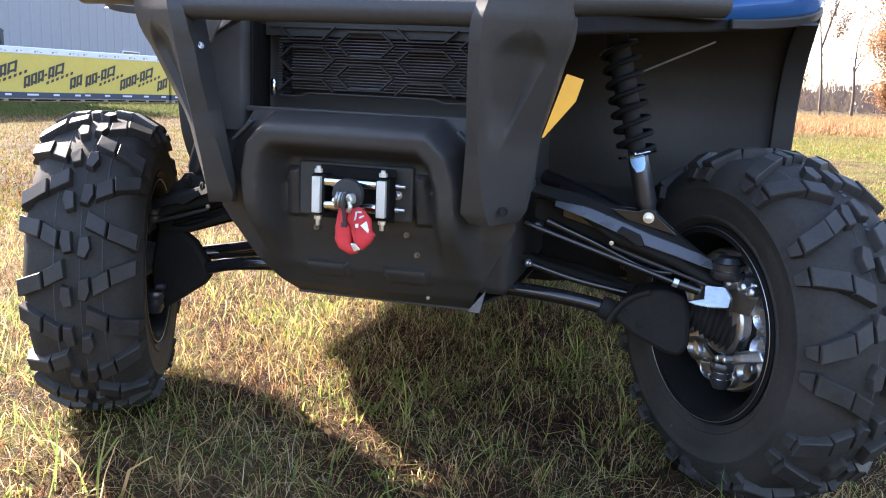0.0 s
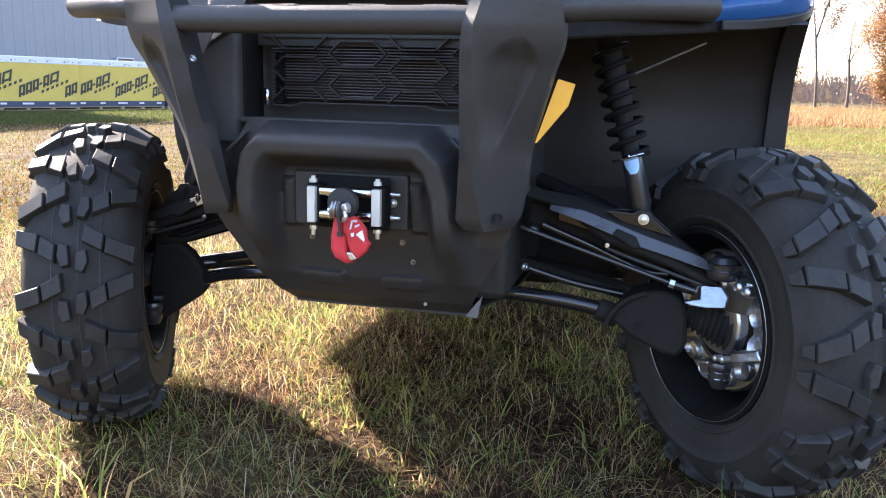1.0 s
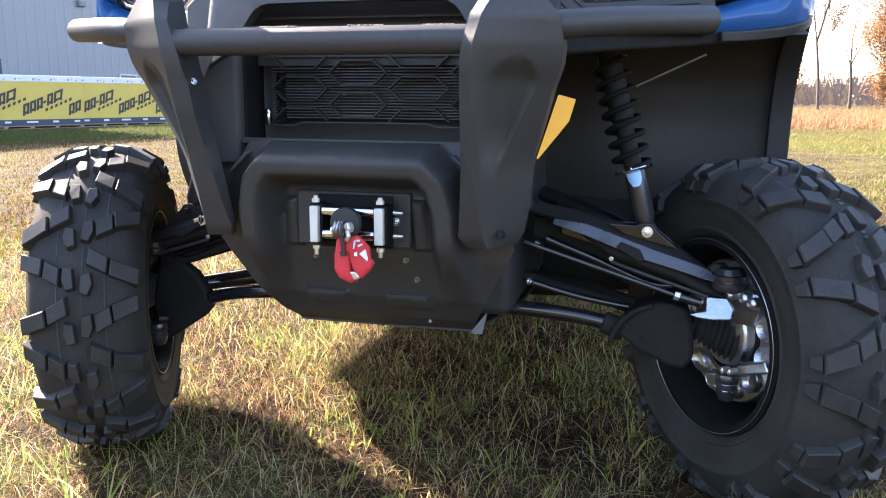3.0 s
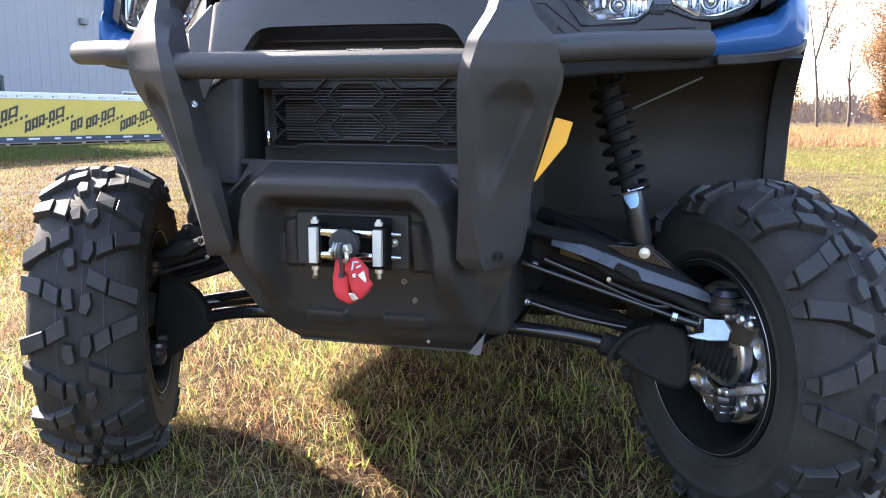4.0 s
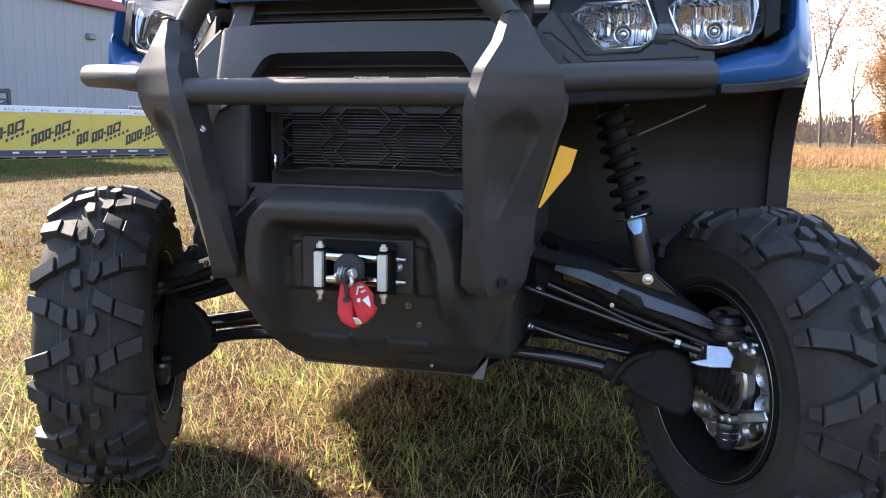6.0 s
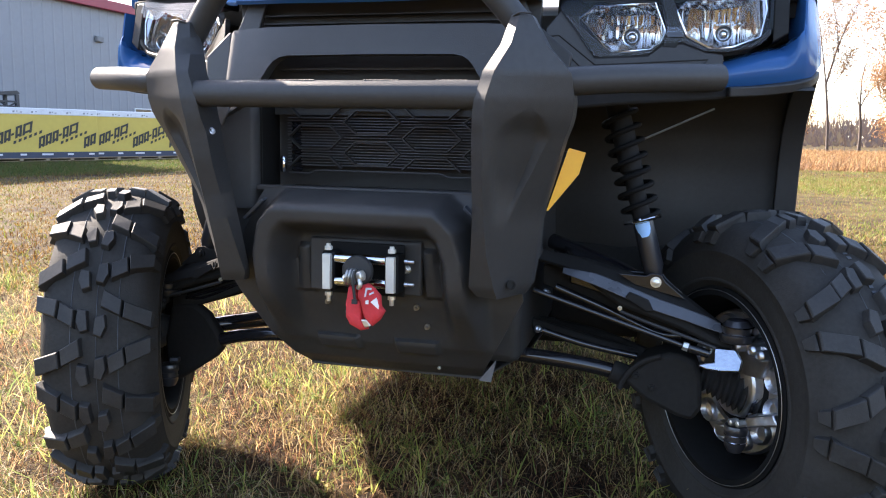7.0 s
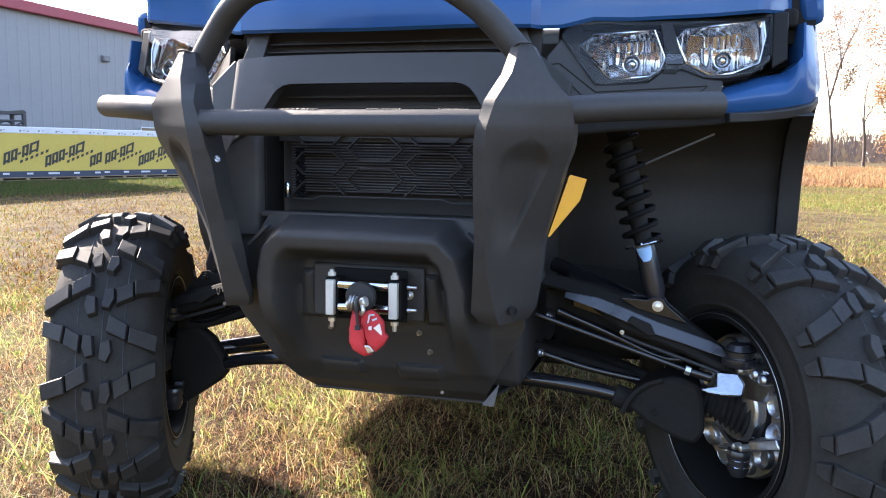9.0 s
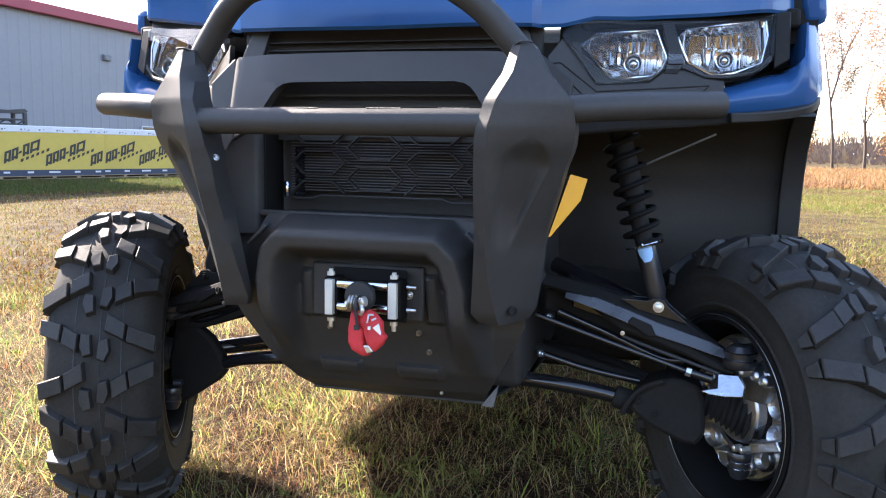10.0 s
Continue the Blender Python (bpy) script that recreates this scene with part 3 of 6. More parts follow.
        prism(bm, [(sx * 0.305, 0.098, 1.050), (sx * 0.282, 0.108, 1.108), (sx * 0.240, 0.104, 1.108), (sx * 0.254, 0.094, 1.050)], (0, 0.01, 0))
        part("vent_cheek", bm, "plastic", fascia, bevel=0.002)
    bm = mesh()
    for i, z in enumerate((1.068, 1.084)):
        box(bm, (0, 0.116 + 0.004 * i, z), (0.50, 0.02, 0.002))
    box(bm, (0, 0.14, 1.075), (0.62, 0.02, 0.09))
    part("bonnet_vent", bm, "liner", fascia)
    # lower grille: fins, hexagon lattice, frame
    grille = part("grille", box(mesh(), (0, 0.215, 0.825), (0.56, 0.01, 0.18)), "liner", car, "black plastic grille with hexagon lattice over thin fins")
    bm = mesh()
    z = 0.786
    while z < 0.905:
        box(bm, (0, 0.175, z), (0.45, 0.022, 0.0018))
        z += 0.0058
    part("cooling_core", bm, "fin", grille)
    # lattice: separate hexagon rings in staggered columns
    pitch_x, pitch_z, bar = 0.126, 0.063, 0.0030
    hexagon = ((-0.034, -0.0235), (0.034, -0.0235), (0.060, 0.0), (0.034, 0.0235), (-0.034, 0.0235), (-0.060, 0.0))
    lattice = part("lattice", box(mesh(), (0, 0.152, 0.909), (0.47, 0.012, 0.006)), "liner", grille)

    def strut(bm, a, b, w):
        a, b = Vector(a), Vector(b)
        box(bm, (a + b) / 2, ((b - a).length + w * 0.6, 0.012, w), Euler((0, -math.atan2(b.z - a.z, b.x - a.x), 0)).to_matrix())
    for col in range(-2, 3):
        for row in range(-1, 3):
            cx, cz = -0.028 + col * pitch_x, 0.813 + (row + (0.5 if col % 2 else 0.0)) * pitch_z
            edge = [(cx + a, cz + b) for a, b in hexagon]
            bm = mesh()
            count = 0
            for (x0, z0), (x1, z1) in zip(edge, edge[1:] + edge[:1]):
                if max(abs(x0), abs(x1)) < 0.242 and min(z0, z1) > 0.778 and max(z0, z1) < 0.912:
                    strut(bm, (x0, 0.150, z0), (x1, 0.150, z1), bar)
                    count += 1
            if count:
                part("hexagon_ring", bm, "liner", lattice)
            else:
                bm.free()
    for sx in (-1, 1):
        # moulded panel between bumper pillar and grille
        def flank(u, v):
            x = 0.335 - 0.093 * u
            return (sx * (x - 0.004 * (1 - u)), 0.030 + 0.036 * u + 0.012 * smoothstep(0.90, 1.0, u), 0.700 + 0.215 * v)
        part("grille_flank", grid(mesh(), 16, 4, flank, (0, 0.006, 0)), "plastic", grille, smooth=60)
    bm = mesh()
    for z0, z1, y, d in ((0.738, 0.749, 0.055, 0.024), (0.736, 0.742, 0.13, 0.13)):
        box(bm, (0, y, (z0 + z1) / 2), (0.47, d, z1 - z0))
    part("grille_sill", bm, "plastic", grille, bevel=0.003)
    bm = mesh()
    tube(bm, [(-0.205, 0.13, 0.771), (-0.160, 0.13, 0.770), (-0.140, 0.13, 0.777), (0.120, 0.13, 0.777), (0.140, 0.13, 0.770), (0.205, 0.13, 0.771)], 0.0022, 8, smooth=False)
    part("grille_step", bm, "plastic", grille)
    # cooler hose end and ribbed pipe that show through the lattice
    bm = mesh()
    lathe(bm, [(i * 0.0045, 0.010 + 0.0025 * (i % 2)) for i in range(24)], axis((-0.205, 0.168, 0.772), (-0.205, 0.168, 0.90)), 16)
    part("ribbed_pipe", bm, "gloss", grille)
    bm = mesh()
    lathe(bm, [(0, 0.005), (0.004, 0.007), (0.030, 0.007), (0.034, 0.004)], axis((-0.232, 0.158, 0.770), (-0.232, 0.158, 0.80)), 14)
    part("pipe_clip", bm, "chrome", grille)
    # dark mass of radiator and frame behind
    bm = mesh()
    box(bm, (0, 0.52, 0.66), (0.54, 0.56, 0.58))
    part("front_frame", bm, "liner", car, bevel=0.02)
    # added flat black panels that hide the sunlit grass behind the arms
    for sx in (-1, 1):
        part("gap_panel", box(mesh(), (sx * 0.44, 0.76, 0.450 if sx > 0 else 0.475), (0.36, 0.03, 0.25 if sx > 0 else 0.19)), "flat_black", car, bevel=0.01)


build_nose()


# bonnet -------------------------------------------------------------
def build_bonnet():
    low = [(0.0, 1.094), (0.25, 1.099), (0.30, 1.101), (0.345, 1.108), (0.40, 1.130), (0.60, 1.152), (0.755, 1.172), (0.78, 1.176)]

    def skin(u, v):
        x = (u * 2 - 1) * 0.800
        z0, y0 = lerp(low, abs(x)) + 0.010 * (1 - smoothstep(0.15, 0.50, x)) + 0.012 * smoothstep(0.40, 0.72, -x), front_y(x, 1.10)
        y0 = 0.045 + (y0 - 0.045) * 0.93 + 0.016 * smoothstep(0.297, 0.301, abs(x)) + 0.085 * smoothstep(0.71, 0.81, abs(x))
        crown = 0.03 * (1 - (x / 0.78) ** 2)
        rib = 0.010 * (smoothstep(0.30, 0.33, abs(x)) - smoothstep(0.36, 0.44, abs(x)))
        if v < 0.14:
            t = v / 0.14
            return (x, y0 - 0.006 + 0.002 * t, z0 + 0.025 * t)
        if v < 0.3:
            t = (v - 0.14) / 0.16
            return (x, y0 - 0.004 + 0.026 * t ** 1.4 * (1 - 1.55 * smoothstep(0.31, 0.42, abs(x))), z0 + 0.025 + 0.090 * t ** 0.95 + crown * t * 0.6 + rib * t)
        t = (v - 0.3) / 0.7
        y1, z1 = y0 - 0.004 + 0.026 * (1 - 1.55 * smoothstep(0.31, 0.42, abs(x))), z0 + 0.115 + crown * 0.6 + rib
        ye, ze = 0.98, 1.30 + crown
        return (x, y1 + (ye - y1) * t, z1 + (ze - z1) * (t ** 0.85))
    bonnet = part("bonnet", grid(mesh(), 124, 28, skin, (0, 0.006, -0.006)), "blue", car, "metallic blue painted bonnet", smooth=7)
    for sx in (-1, 1):
        bm = mesh()
        box(bm, (sx * 0.829, 0.535, 1.192 if sx > 0 else 1.204), (0.056, 0.10, 0.070), Euler((0.1, sx * -0.1, 0)).to_matrix())
        part("bonnet_corner", bm, "blue", bonnet, bevel=0.018)
    return bonnet


build_bonnet()

LAMP_INNER = [(0.378, 1.076), (0.403, 1.102), (0.513, 1.119), (0.536, 1.062), (0.527, 1.040), (0.513, 1.026), (0.434, 1.014)]
LAMP_OUTER = [(0.552, 1.104), (0.571, 1.125), (0.713, 1.150), (0.727, 1.150), (0.732, 1.118), (0.720, 1.061), (0.667, 1.038), (0.625, 1.031), (0.575, 1.054)]


def build_headlamp(sx):
    housing = nose_panel("headlamp", [(0.330, 1.030, 1.125), (0.36, 1.020, 1.135), (0.45, 1.006, 1.155), (0.60, 1.008, 1.170), (0.70, 1.030, 1.170), (0.80, 1.070, 1.180)],
                         "housing", 0.095, 0.02, 5, sx, car, "twin clear headlamp in a black housing")
    nose_panel("lamp_side", [(0.744, 1.050, 1.168), (0.760, 1.06, 1.170), (0.776, 1.07, 1.170)], "housing", 0.004, 0.08, 3, sx, housing)
    for c, size in (((0.775, 0.500, 1.105), (0.13, 0.02, 0.19)), ((0.60, 0.46, 1.16), (0.40, 0.02, 0.10))):
        part("lamp_back", box(mesh(), (sx * c[0], c[1], c[2]), size), "flat_black", housing)
    up = 0.014 if sx < 0 else 0.0
    nose_panel("brow", [(0.376, 1.113, 1.119 + up), (0.41, 1.120, 1.134 + up), (0.52, 1.126, 1.150 + up), (0.60, 1.134, 1.158 + up), (0.74, 1.157, 1.174 + up)], "housing", 0.002, 0.07, 2, sx, housing)
    outline_panel("divider", [(0.522, 1.130), (0.545, 1.133), (0.570, 1.055), (0.556, 1.030), (0.530, 1.030), (0.538, 1.066)], "housing", -0.001, 0.07, sx, housing, bevel=0.002)
    outline_panel("divider_foot", [(0.536, 1.072), (0.565, 1.072), (0.570, 1.050), (0.537, 1.048)], "gloss", -0.007, 0.02, sx, housing, bevel=0.002)
    nose_panel("lamp_sill", [(0.356, 1.074, 1.080), (0.38, 1.044, 1.062), (0.409, 1.005, 1.036), (0.438, 1.002, 1.015), (0.505, 1.012, 1.023), (0.53, 1.034, 1.042), (0.568, 1.040, 1.053), (0.612, 1.025, 1.033), (0.656, 1.025, 1.035), (0.70, 1.034, 1.045), (0.74, 1.066, 1.080)], "housing", 0.003, 0.07, 2, sx, housing)
    for pts, bulb in ((LAMP_INNER, (0.472, 1.048)), (LAMP_OUTER, (0.646, 1.064))):
        cx, cz = sum(p[0] for p in pts) / len(pts), sum(p[1] for p in pts) / len(pts)
        # bowl: steep walls round a back with upright flutes
        dense = []
        for (xa, za), (xb, zb) in zip(pts, pts[1:] + pts[:1]):
            for k in range(10):
                dense.append((xa + (xb - xa) * k / 10, za + (zb - za) * k / 10))
        x0, x1 = min(p[0] for p in pts) + 0.001, max(p[0] for p in pts) - 0.001

        def bowl(u, v):
            x = x0 + (x1 - x0) * u
            cut = [za + (zb - za) * (x - xa) / (xb - xa) for (xa, za), (xb, zb) in zip(pts, pts[1:] + pts[:1]) if min(xa, xb) <= x < max(xa, xb)]
            z = min(cut) + (max(cut) - min(cut)) * v
            wall = min(1.0, 8 * min(v, 1 - v)) * smoothstep(0.0, 0.30, min(u, 1 - u))
            mid = math.exp(-((x - bulb[0]) / 0.048) ** 4)
            r = math.hypot((x - bulb[0]) / 0.10, (z - bulb[1]) / 0.07)
            deep = 0.010 + wall * (0.030 + 0.045 * math.exp(-r * r))
            deep += (0.0030 * abs(math.sin((x - bulb[0]) * 190 + 1.6 * math.sin(x * 37))) * mid + 0.0030 * math.sin(x * 61 + z * 25) * (1 - mid)) * wall + (0.012 * wall * mid if z > bulb[1] + 0.030 else 0.0)
            return (sx * x, front_y(x, z) + deep, z)
        part("reflector", grid(mesh(), 90, 22, bowl), "mirror", housing, smooth=24)
        c = Vector((sx * bulb[0], front_y(*bulb) + 0.012, bulb[1]))
        bm = mesh()
        lathe(bm, [(0.060, 0.014), (0.0, 0.0165), (-0.004, 0.0175), (-0.003, 0.0155), (0.010, 0.013)], axis(c, c + Vector((0, 1, 0))), 24, caps=False)
        part("bulb_ring", bm, "alu", housing)
        bm = mesh()
        lathe(bm, [(0.011, 0.0135), (-0.001, 0.0150), (-0.002, 0.0125), (0.006, 0.011)], axis(c, c + Vector((0, 1, 0))), 24, caps=False)
        part("bulb_cap", bm, "liner", housing)
        bm = mesh()
        lathe(bm, [(0.012, 0.0095), (0.005, 0.0085), (0.002, 0.005), (0.001, 0.001)], axis(c, c + Vector((0, 1, 0))), 20)
        part("bulb", bm, "alu", housing)
        # thin bright edge round the bowl, and the clear cover
        bm = mesh()
        ring = [Vector((sx * x, front_y(x, z) + 0.006, z)) for x, z in dense]
        inner = [Vector((sx * (x + (cx - x) * 0.035), front_y(x, z) + 0.006, z + (cz - z) * 0.035)) for x, z in dense]
        loft(bm, [ring, inner, [p + Vector((0, 0.01, 0)) for p in inner], [p + Vector((0, 0.01, 0)) for p in ring], ring], True, False)
        bmesh.ops.remove_doubles(bm, verts=bm.verts, dist=1e-6)
        part("bezel_ring", bm, "alu", housing)
    edge = [(0.348, 1.088, 1.094), (0.369, 1.060, 1.116), (0.409, 1.004, 1.123), (0.424, 1.004, 1.126), (0.505, 1.016, 1.141), (0.530, 1.038, 1.145), (0.568, 1.042, 1.150), (0.612, 1.026, 1.155), (0.656, 1.027, 1.160), (0.722, 1.045, 1.169), (0.744, 1.076, 1.171)]

    def shell(u, v):
        k = u * (len(edge) - 1)
        i = min(int(k), len(edge) - 2)
        x, lo, hi = (edge[i][q] + (edge[i + 1][q] - edge[i][q]) * (k - i) for q in range(3))
        z = lo + (hi - lo) * v
        return (sx * x, front_y(x, z) - 0.004 - 0.006 * math.sin(u * math.pi) * math.sin(v * math.pi), z)
    cover = part("lens", grid(mesh(), 30, 8, shell), "glass", housing, "clear polycarbonate lamp cover")
    cover.visible_shadow = False
    return housing


for side in (-1, 1):
    build_headlamp(side)


# wings, arches and liners -------------------------------------------
def build_wing(sx):
    cols = [(0.638, 0.955, 0.990), (0.650, 0.954, 1.013), (0.721, 0.959, 1.035), (0.765, 0.963, 1.044), (0.790, 0.966, 1.058), (0.804, 0.970, 1.076), (0.808, 0.972, 1.146), (0.828, 0.984, 1.150), (0.848, 1.012, 1.156)]
    dense = []
    for a, b in zip(cols, cols[1:]):
        dense += [[a[i] + (b[i] - a[i]) * k / 6 for i in range(3)] for k in range(6)]
    dense.append(list(cols[-1]))

    def face(u, v):
        x, lo, hi = dense[round(u * (len(dense) - 1))]
        z = lo + (hi - lo) * v
        under = max(0.0, (1.025 - z) / 0.07)
        back = 0.60 * max(0.0, z - 1.065) * smoothstep(0.77, 0.805, x)
        # rolled outer edge and rounded shoulder
        roll = 0.055 * max(0.0, (x - 0.810) / 0.038) ** 1.2 * (0.35 + 0.65 * smoothstep(1.0, 1.10, z)) + 0.055 * max(0.0, (v - 0.30) / 0.70) ** 2 * (1 - smoothstep(0.77, 0.80, x))
        return (sx * x, front_y(x, 1.04) + 0.10 * max(0.0, z - 1.04) + back + roll + 0.028 * under ** 2 - 0.014, z)
    wing = part("front_wing", grid(mesh(), len(dense) - 1, 10, face, (0, 0.02, 0)), "blue", car, "metallic blue front wing with black arch lip", bevel=0.004, smooth=32)
    # ledge between the wing's upper edge and the lamp
    part("wing_ledge", grid(mesh(), 12, 3, lambda u, v: (sx * (0.652 + 0.150 * u), front_y(0.652 + 0.150 * u, 1.04) + 0.036 + 0.025 * v, lerp([(0.652, 1.011), (0.721, 1.032), (0.765, 1.041), (0.802, 1.068)], 0.652 + 0.150 * u) + 0.006 * v), (0, 0, -0.006)), "blue", wing, smooth=50)
    # inner cheek that turns back beside the lamp
    part("wing_cheek", grid(mesh(), 6, 6, lambda u, v: (sx * (0.806 - 0.020 * u), front_y(0.806, 1.04) + 0.085 * u + 0.02 * v, 1.062 + 0.085 * v), (sx * 0.004, 0, 0)), "blue", wing, smooth=50)
    # rubber stop under the bonnet's end
    bm = mesh()
    box(bm, (sx * 0.772, 0.450, 1.160), (0.05, 0.05, 0.040))
    part("bonnet_stop", bm, "flat_black", wing, bevel=0.008)

    def side_skin(u, v):
        z = 1.010 + 0.145 * v + 0.10 * u * v - 0.03 * u
        y0 = 0.466 + 0.60 * max(0.0, z - 1.065)
        y = y0 + (1.055 - y0) * u
        x = 0.848 - 0.016 * v * v
        return (sx * x, y, z)
    part("wing_side", grid(mesh(), 10, 8, side_skin, (-sx * 0.006, 0, 0)), "blue", wing, bevel=0.002)
    # black lip that runs under the wing and back down behind the wheel
    lip = [(0.665, 0.312, 0.948), (0.73, 0.340, 0.952), (0.79, 0.366, 0.960), (0.828, 0.395, 0.972), (0.850, 0.455, 0.990), (0.859, 0.53, 0.988), (0.862, 0.60, 0.945), (0.861, 0.655, 0.885), (0.860, 0.690, 0.800), (0.859, 0.702, 0.69), (0.857, 0.715, 0.63), (0.850, 0.745, 0.56), (0.840, 0.81, 0.48), (0.83, 0.90, 0.425), (0.82, 1.08, 0.355)]
    if sx < 0:  # the rear of this arch is set in behind the pillar
        lip = [(x - 0.085 * smoothstep(0.45, 0.62, y), y - set_forward(y), z) for x, y, z in lip]
    path = spline(lip, 6)
    rings = []
    for i, p in enumerate(path):
        k = i / (len(path) - 1)
        w = 0.012 + 0.020 * smoothstep(0.20, 0.45, k)
        d = (path[min(i + 1, len(path) - 1)] - path[max(i - 1, 0)]).normalized()
        out = Vector((1, 0, 0)) - d * d.x
        out.normalize()
        nrm = d.cross(out)
        rings.append([Vector((sx * q.x, q.y, q.z)) for q in (p + nrm * 0.010, p + nrm * 0.010 - out * w * 1.6, p - nrm * 0.010 - out * w * 1.6, p - nrm * 0.010)])
    part("arch_lip", loft(mesh(), rings), "trim", wing, bevel=0.003)
    return wing


def set_forward(y):
    """How far the rear of the left arch stands forward of the right one."""
    return 0.060 * smoothstep(0.56, 0.69, y) + 0.050 * smoothstep(0.80, 0.98, y)


def build_liner(sx):
    prof = [(0.38, 0.955), (0.54, 0.985), (0.64, 0.945), (0.70, 0.87), (0.728, 0.78), (0.735, 0.66), (0.76, 0.56), (0.82, 0.48), (0.91, 0.425), (1.08, 0.355)]

    def skin(u, v):
        k = u * (len(prof) - 1)
        i = min(int(k), len(prof) - 2)
        t = k - i
        y, z = prof[i][0] + (prof[i + 1][0] - prof[i][0]) * t, prof[i][1] + (prof[i + 1][1] - prof[i][1]) * t
        x = 0.24 + (0.592 if sx > 0 else 0.57 - 0.085 * smoothstep(0.45, 0.62, y)) * v
        if sx < 0:
            y -= set_forward(y)
        if v < 0.5:
            y = max(y, 0.5 + 0.2 * u)
        return (sx * x, y + 0.012 * math.cos(v * 9), z)
    liner = part("wheel_liner", grid(mesh(), 30, 14, skin, (0, 0.004, 0.004)), "liner", car, "black plastic wheel arch liner")
    # inner panel beside the bumper pillar, that carries the sticker
    bm = mesh()
    prism(bm, [(sx * 0.25, 0.090, 0.60), (sx * 0.330, 0.046, 0.66), (sx * 0.345, 0.040, 0.725), (sx * 0.394, 0.078, 0.786), (sx * 0.404, 0.086, 0.820), (sx * 0.375, 0.062, 0.828), (sx * 0.25, 0.095, 0.83)], (0, 0.02, 0))
    part("inner_panel", bm, "liner", liner, bevel=0.004)
    bm = mesh()
    prism(bm, [(sx * 0.347, 0.034, 0.722), (sx * 0.350, 0.035, 0.722), (sx * 0.398, 0.068, 0.787), (sx * 0.408, 0.079, 0.826), (sx * 0.381, 0.057, 0.834), (sx * 0.379, 0.056, 0.832)], (0.0, 0.004, 0))
    part("marker_sticker", bm, "orange", liner, "orange wedge-shaped sticker")
    # thin steel-coloured rod under the wing
    bm = mesh()
    tube(bm, [(sx * 0.480, 0.36, 0.842), (sx * 0.640, 0.36, 0.917)], 0.0022, 8)
    part("thin_rod", bm, "steel", liner)
    return liner


for side in (-1, 1):
    build_wing(side)
    build_liner(side)


# wheels -------------------------------------------------------------
TYRE_R, TYRE_W = 0.357, 0.252


def tyre_mesh():
    """Mud tyre carcass about the local x axis, with rounded shoulders."""
    bm = mesh()
    prof = [(-0.096, 0.206), (-0.110, 0.219), (-0.1165, 0.225), (-0.1170, 0.229), (-0.1150, 0.232), (-0.1195, 0.250), (-0.121, 0.265), (-0.1205, 0.280), (-0.1225, 0.283), (-0.1225, 0.288), (-0.1185, 0.293), (-0.108, 0.324), (-0.086, 0.344), (-0.043, 0.354), (0.0, 0.356)]
    full = prof + [(-x, r) for x, r in prof[-2::-1]]
    lathe(bm, full + [(0.09, 0.200), (-0.09, 0.200)], None, 72, caps=False)
    return bm


def tread_surface(u, ang, h):
    """u across the tread from -1 to 1; beyond 1 it runs down the side wall."""
    s = 1 if u >= 0 else -1
    a = abs(u)
    if a <= 0.8:
        x, r, nx = a * 0.099, 0.355 - 0.010 * (a / 0.8) ** 2, 0.1 * a
    elif a <= 1.1:
        t = (a - 0.8) / 0.3
        x, r, nx = 0.079 + 0.032 * t, 0.345 - 0.024 * t, 0.1 + 0.6 * t
    else:
        t = a - 1.1
        x, r, nx = 0.111 + 0.010 * min(1, t * 3), 0.321 - 0.10 * t, 0.95
    nr = math.sqrt(max(0.0, 1 - nx * nx))
    x, r = s * (x + nx * h), r + nr * h
    return Vector((x, r * math.cos(ang), r * math.sin(ang)))


PITCHES = 11
LUGS = (
    # a long bar in two blocks, a shorter one slanting the other way, centre knobs, shoulder blocks
    (((0.19, 0.20), (0.585, 0.10), (0.615, 0.27), (0.23, 0.38)), 0.020),
    (((0.625, 0.085), (1.06, -0.03), (1.08, 0.16), (0.655, 0.255)), 0.022),
    (((0.36, 0.49), (0.685, 0.58), (0.645, 0.76), (0.34, 0.67)), 0.019),
    (((0.715, 0.595), (1.06, 0.69), (1.06, 0.87), (0.675, 0.775)), 0.022),
    (((0.05, 0.46), (0.21, 0.44), (0.30, 0.55), (0.27, 0.68), (0.09, 0.66)), 0.018),
    (((0.05, 0.90), (0.21, 0.87), (0.31, 0.98), (0.27, 1.10), (0.09, 1.08)), 0.018),
    (((1.08, -0.02), (1.30, 0.0), (1.30, 0.11), (1.09, 0.15)), 0.012),
    (((1.07, 0.70), (1.24, 0.72), (1.24, 0.83), (1.07, 0.86)), 0.011),
)


def lug_meshes():
    """One mesh for each kind of lug and each half of the tread."""
    out = []
    step = 2 * math.pi / PITCHES
    for s, shift in ((1, 0.0), (-1, 0.5)):
        for poly, h in LUGS:
            poly = [(s * u, v * step) for u, v in poly]
            cu, ca = sum(q[0] for q in poly) / len(poly), sum(q[1] for q in poly) / len(poly)
            rings = []
            for hh, k in ((-0.006, 1.13), (h * 0.70, 1.01), (h * 0.92, 0.965), (h, 0.88)):
                rings.append([tread_surface(cu + (u - cu) * k, ca + (a - ca) * k, hh) for u, a in poly])
            bm = loft(mesh(), rings)
            bmesh.ops.recalc_face_normals(bm, faces=bm.faces)
            me = bpy.data.meshes.new("lug")
            bm.to_mesh(me)
            bm.free()
            me.materials.append(M["lug_rubber"])
            out.append((me, shift * step))
    return out


LUG_MESHES = lug_meshes()


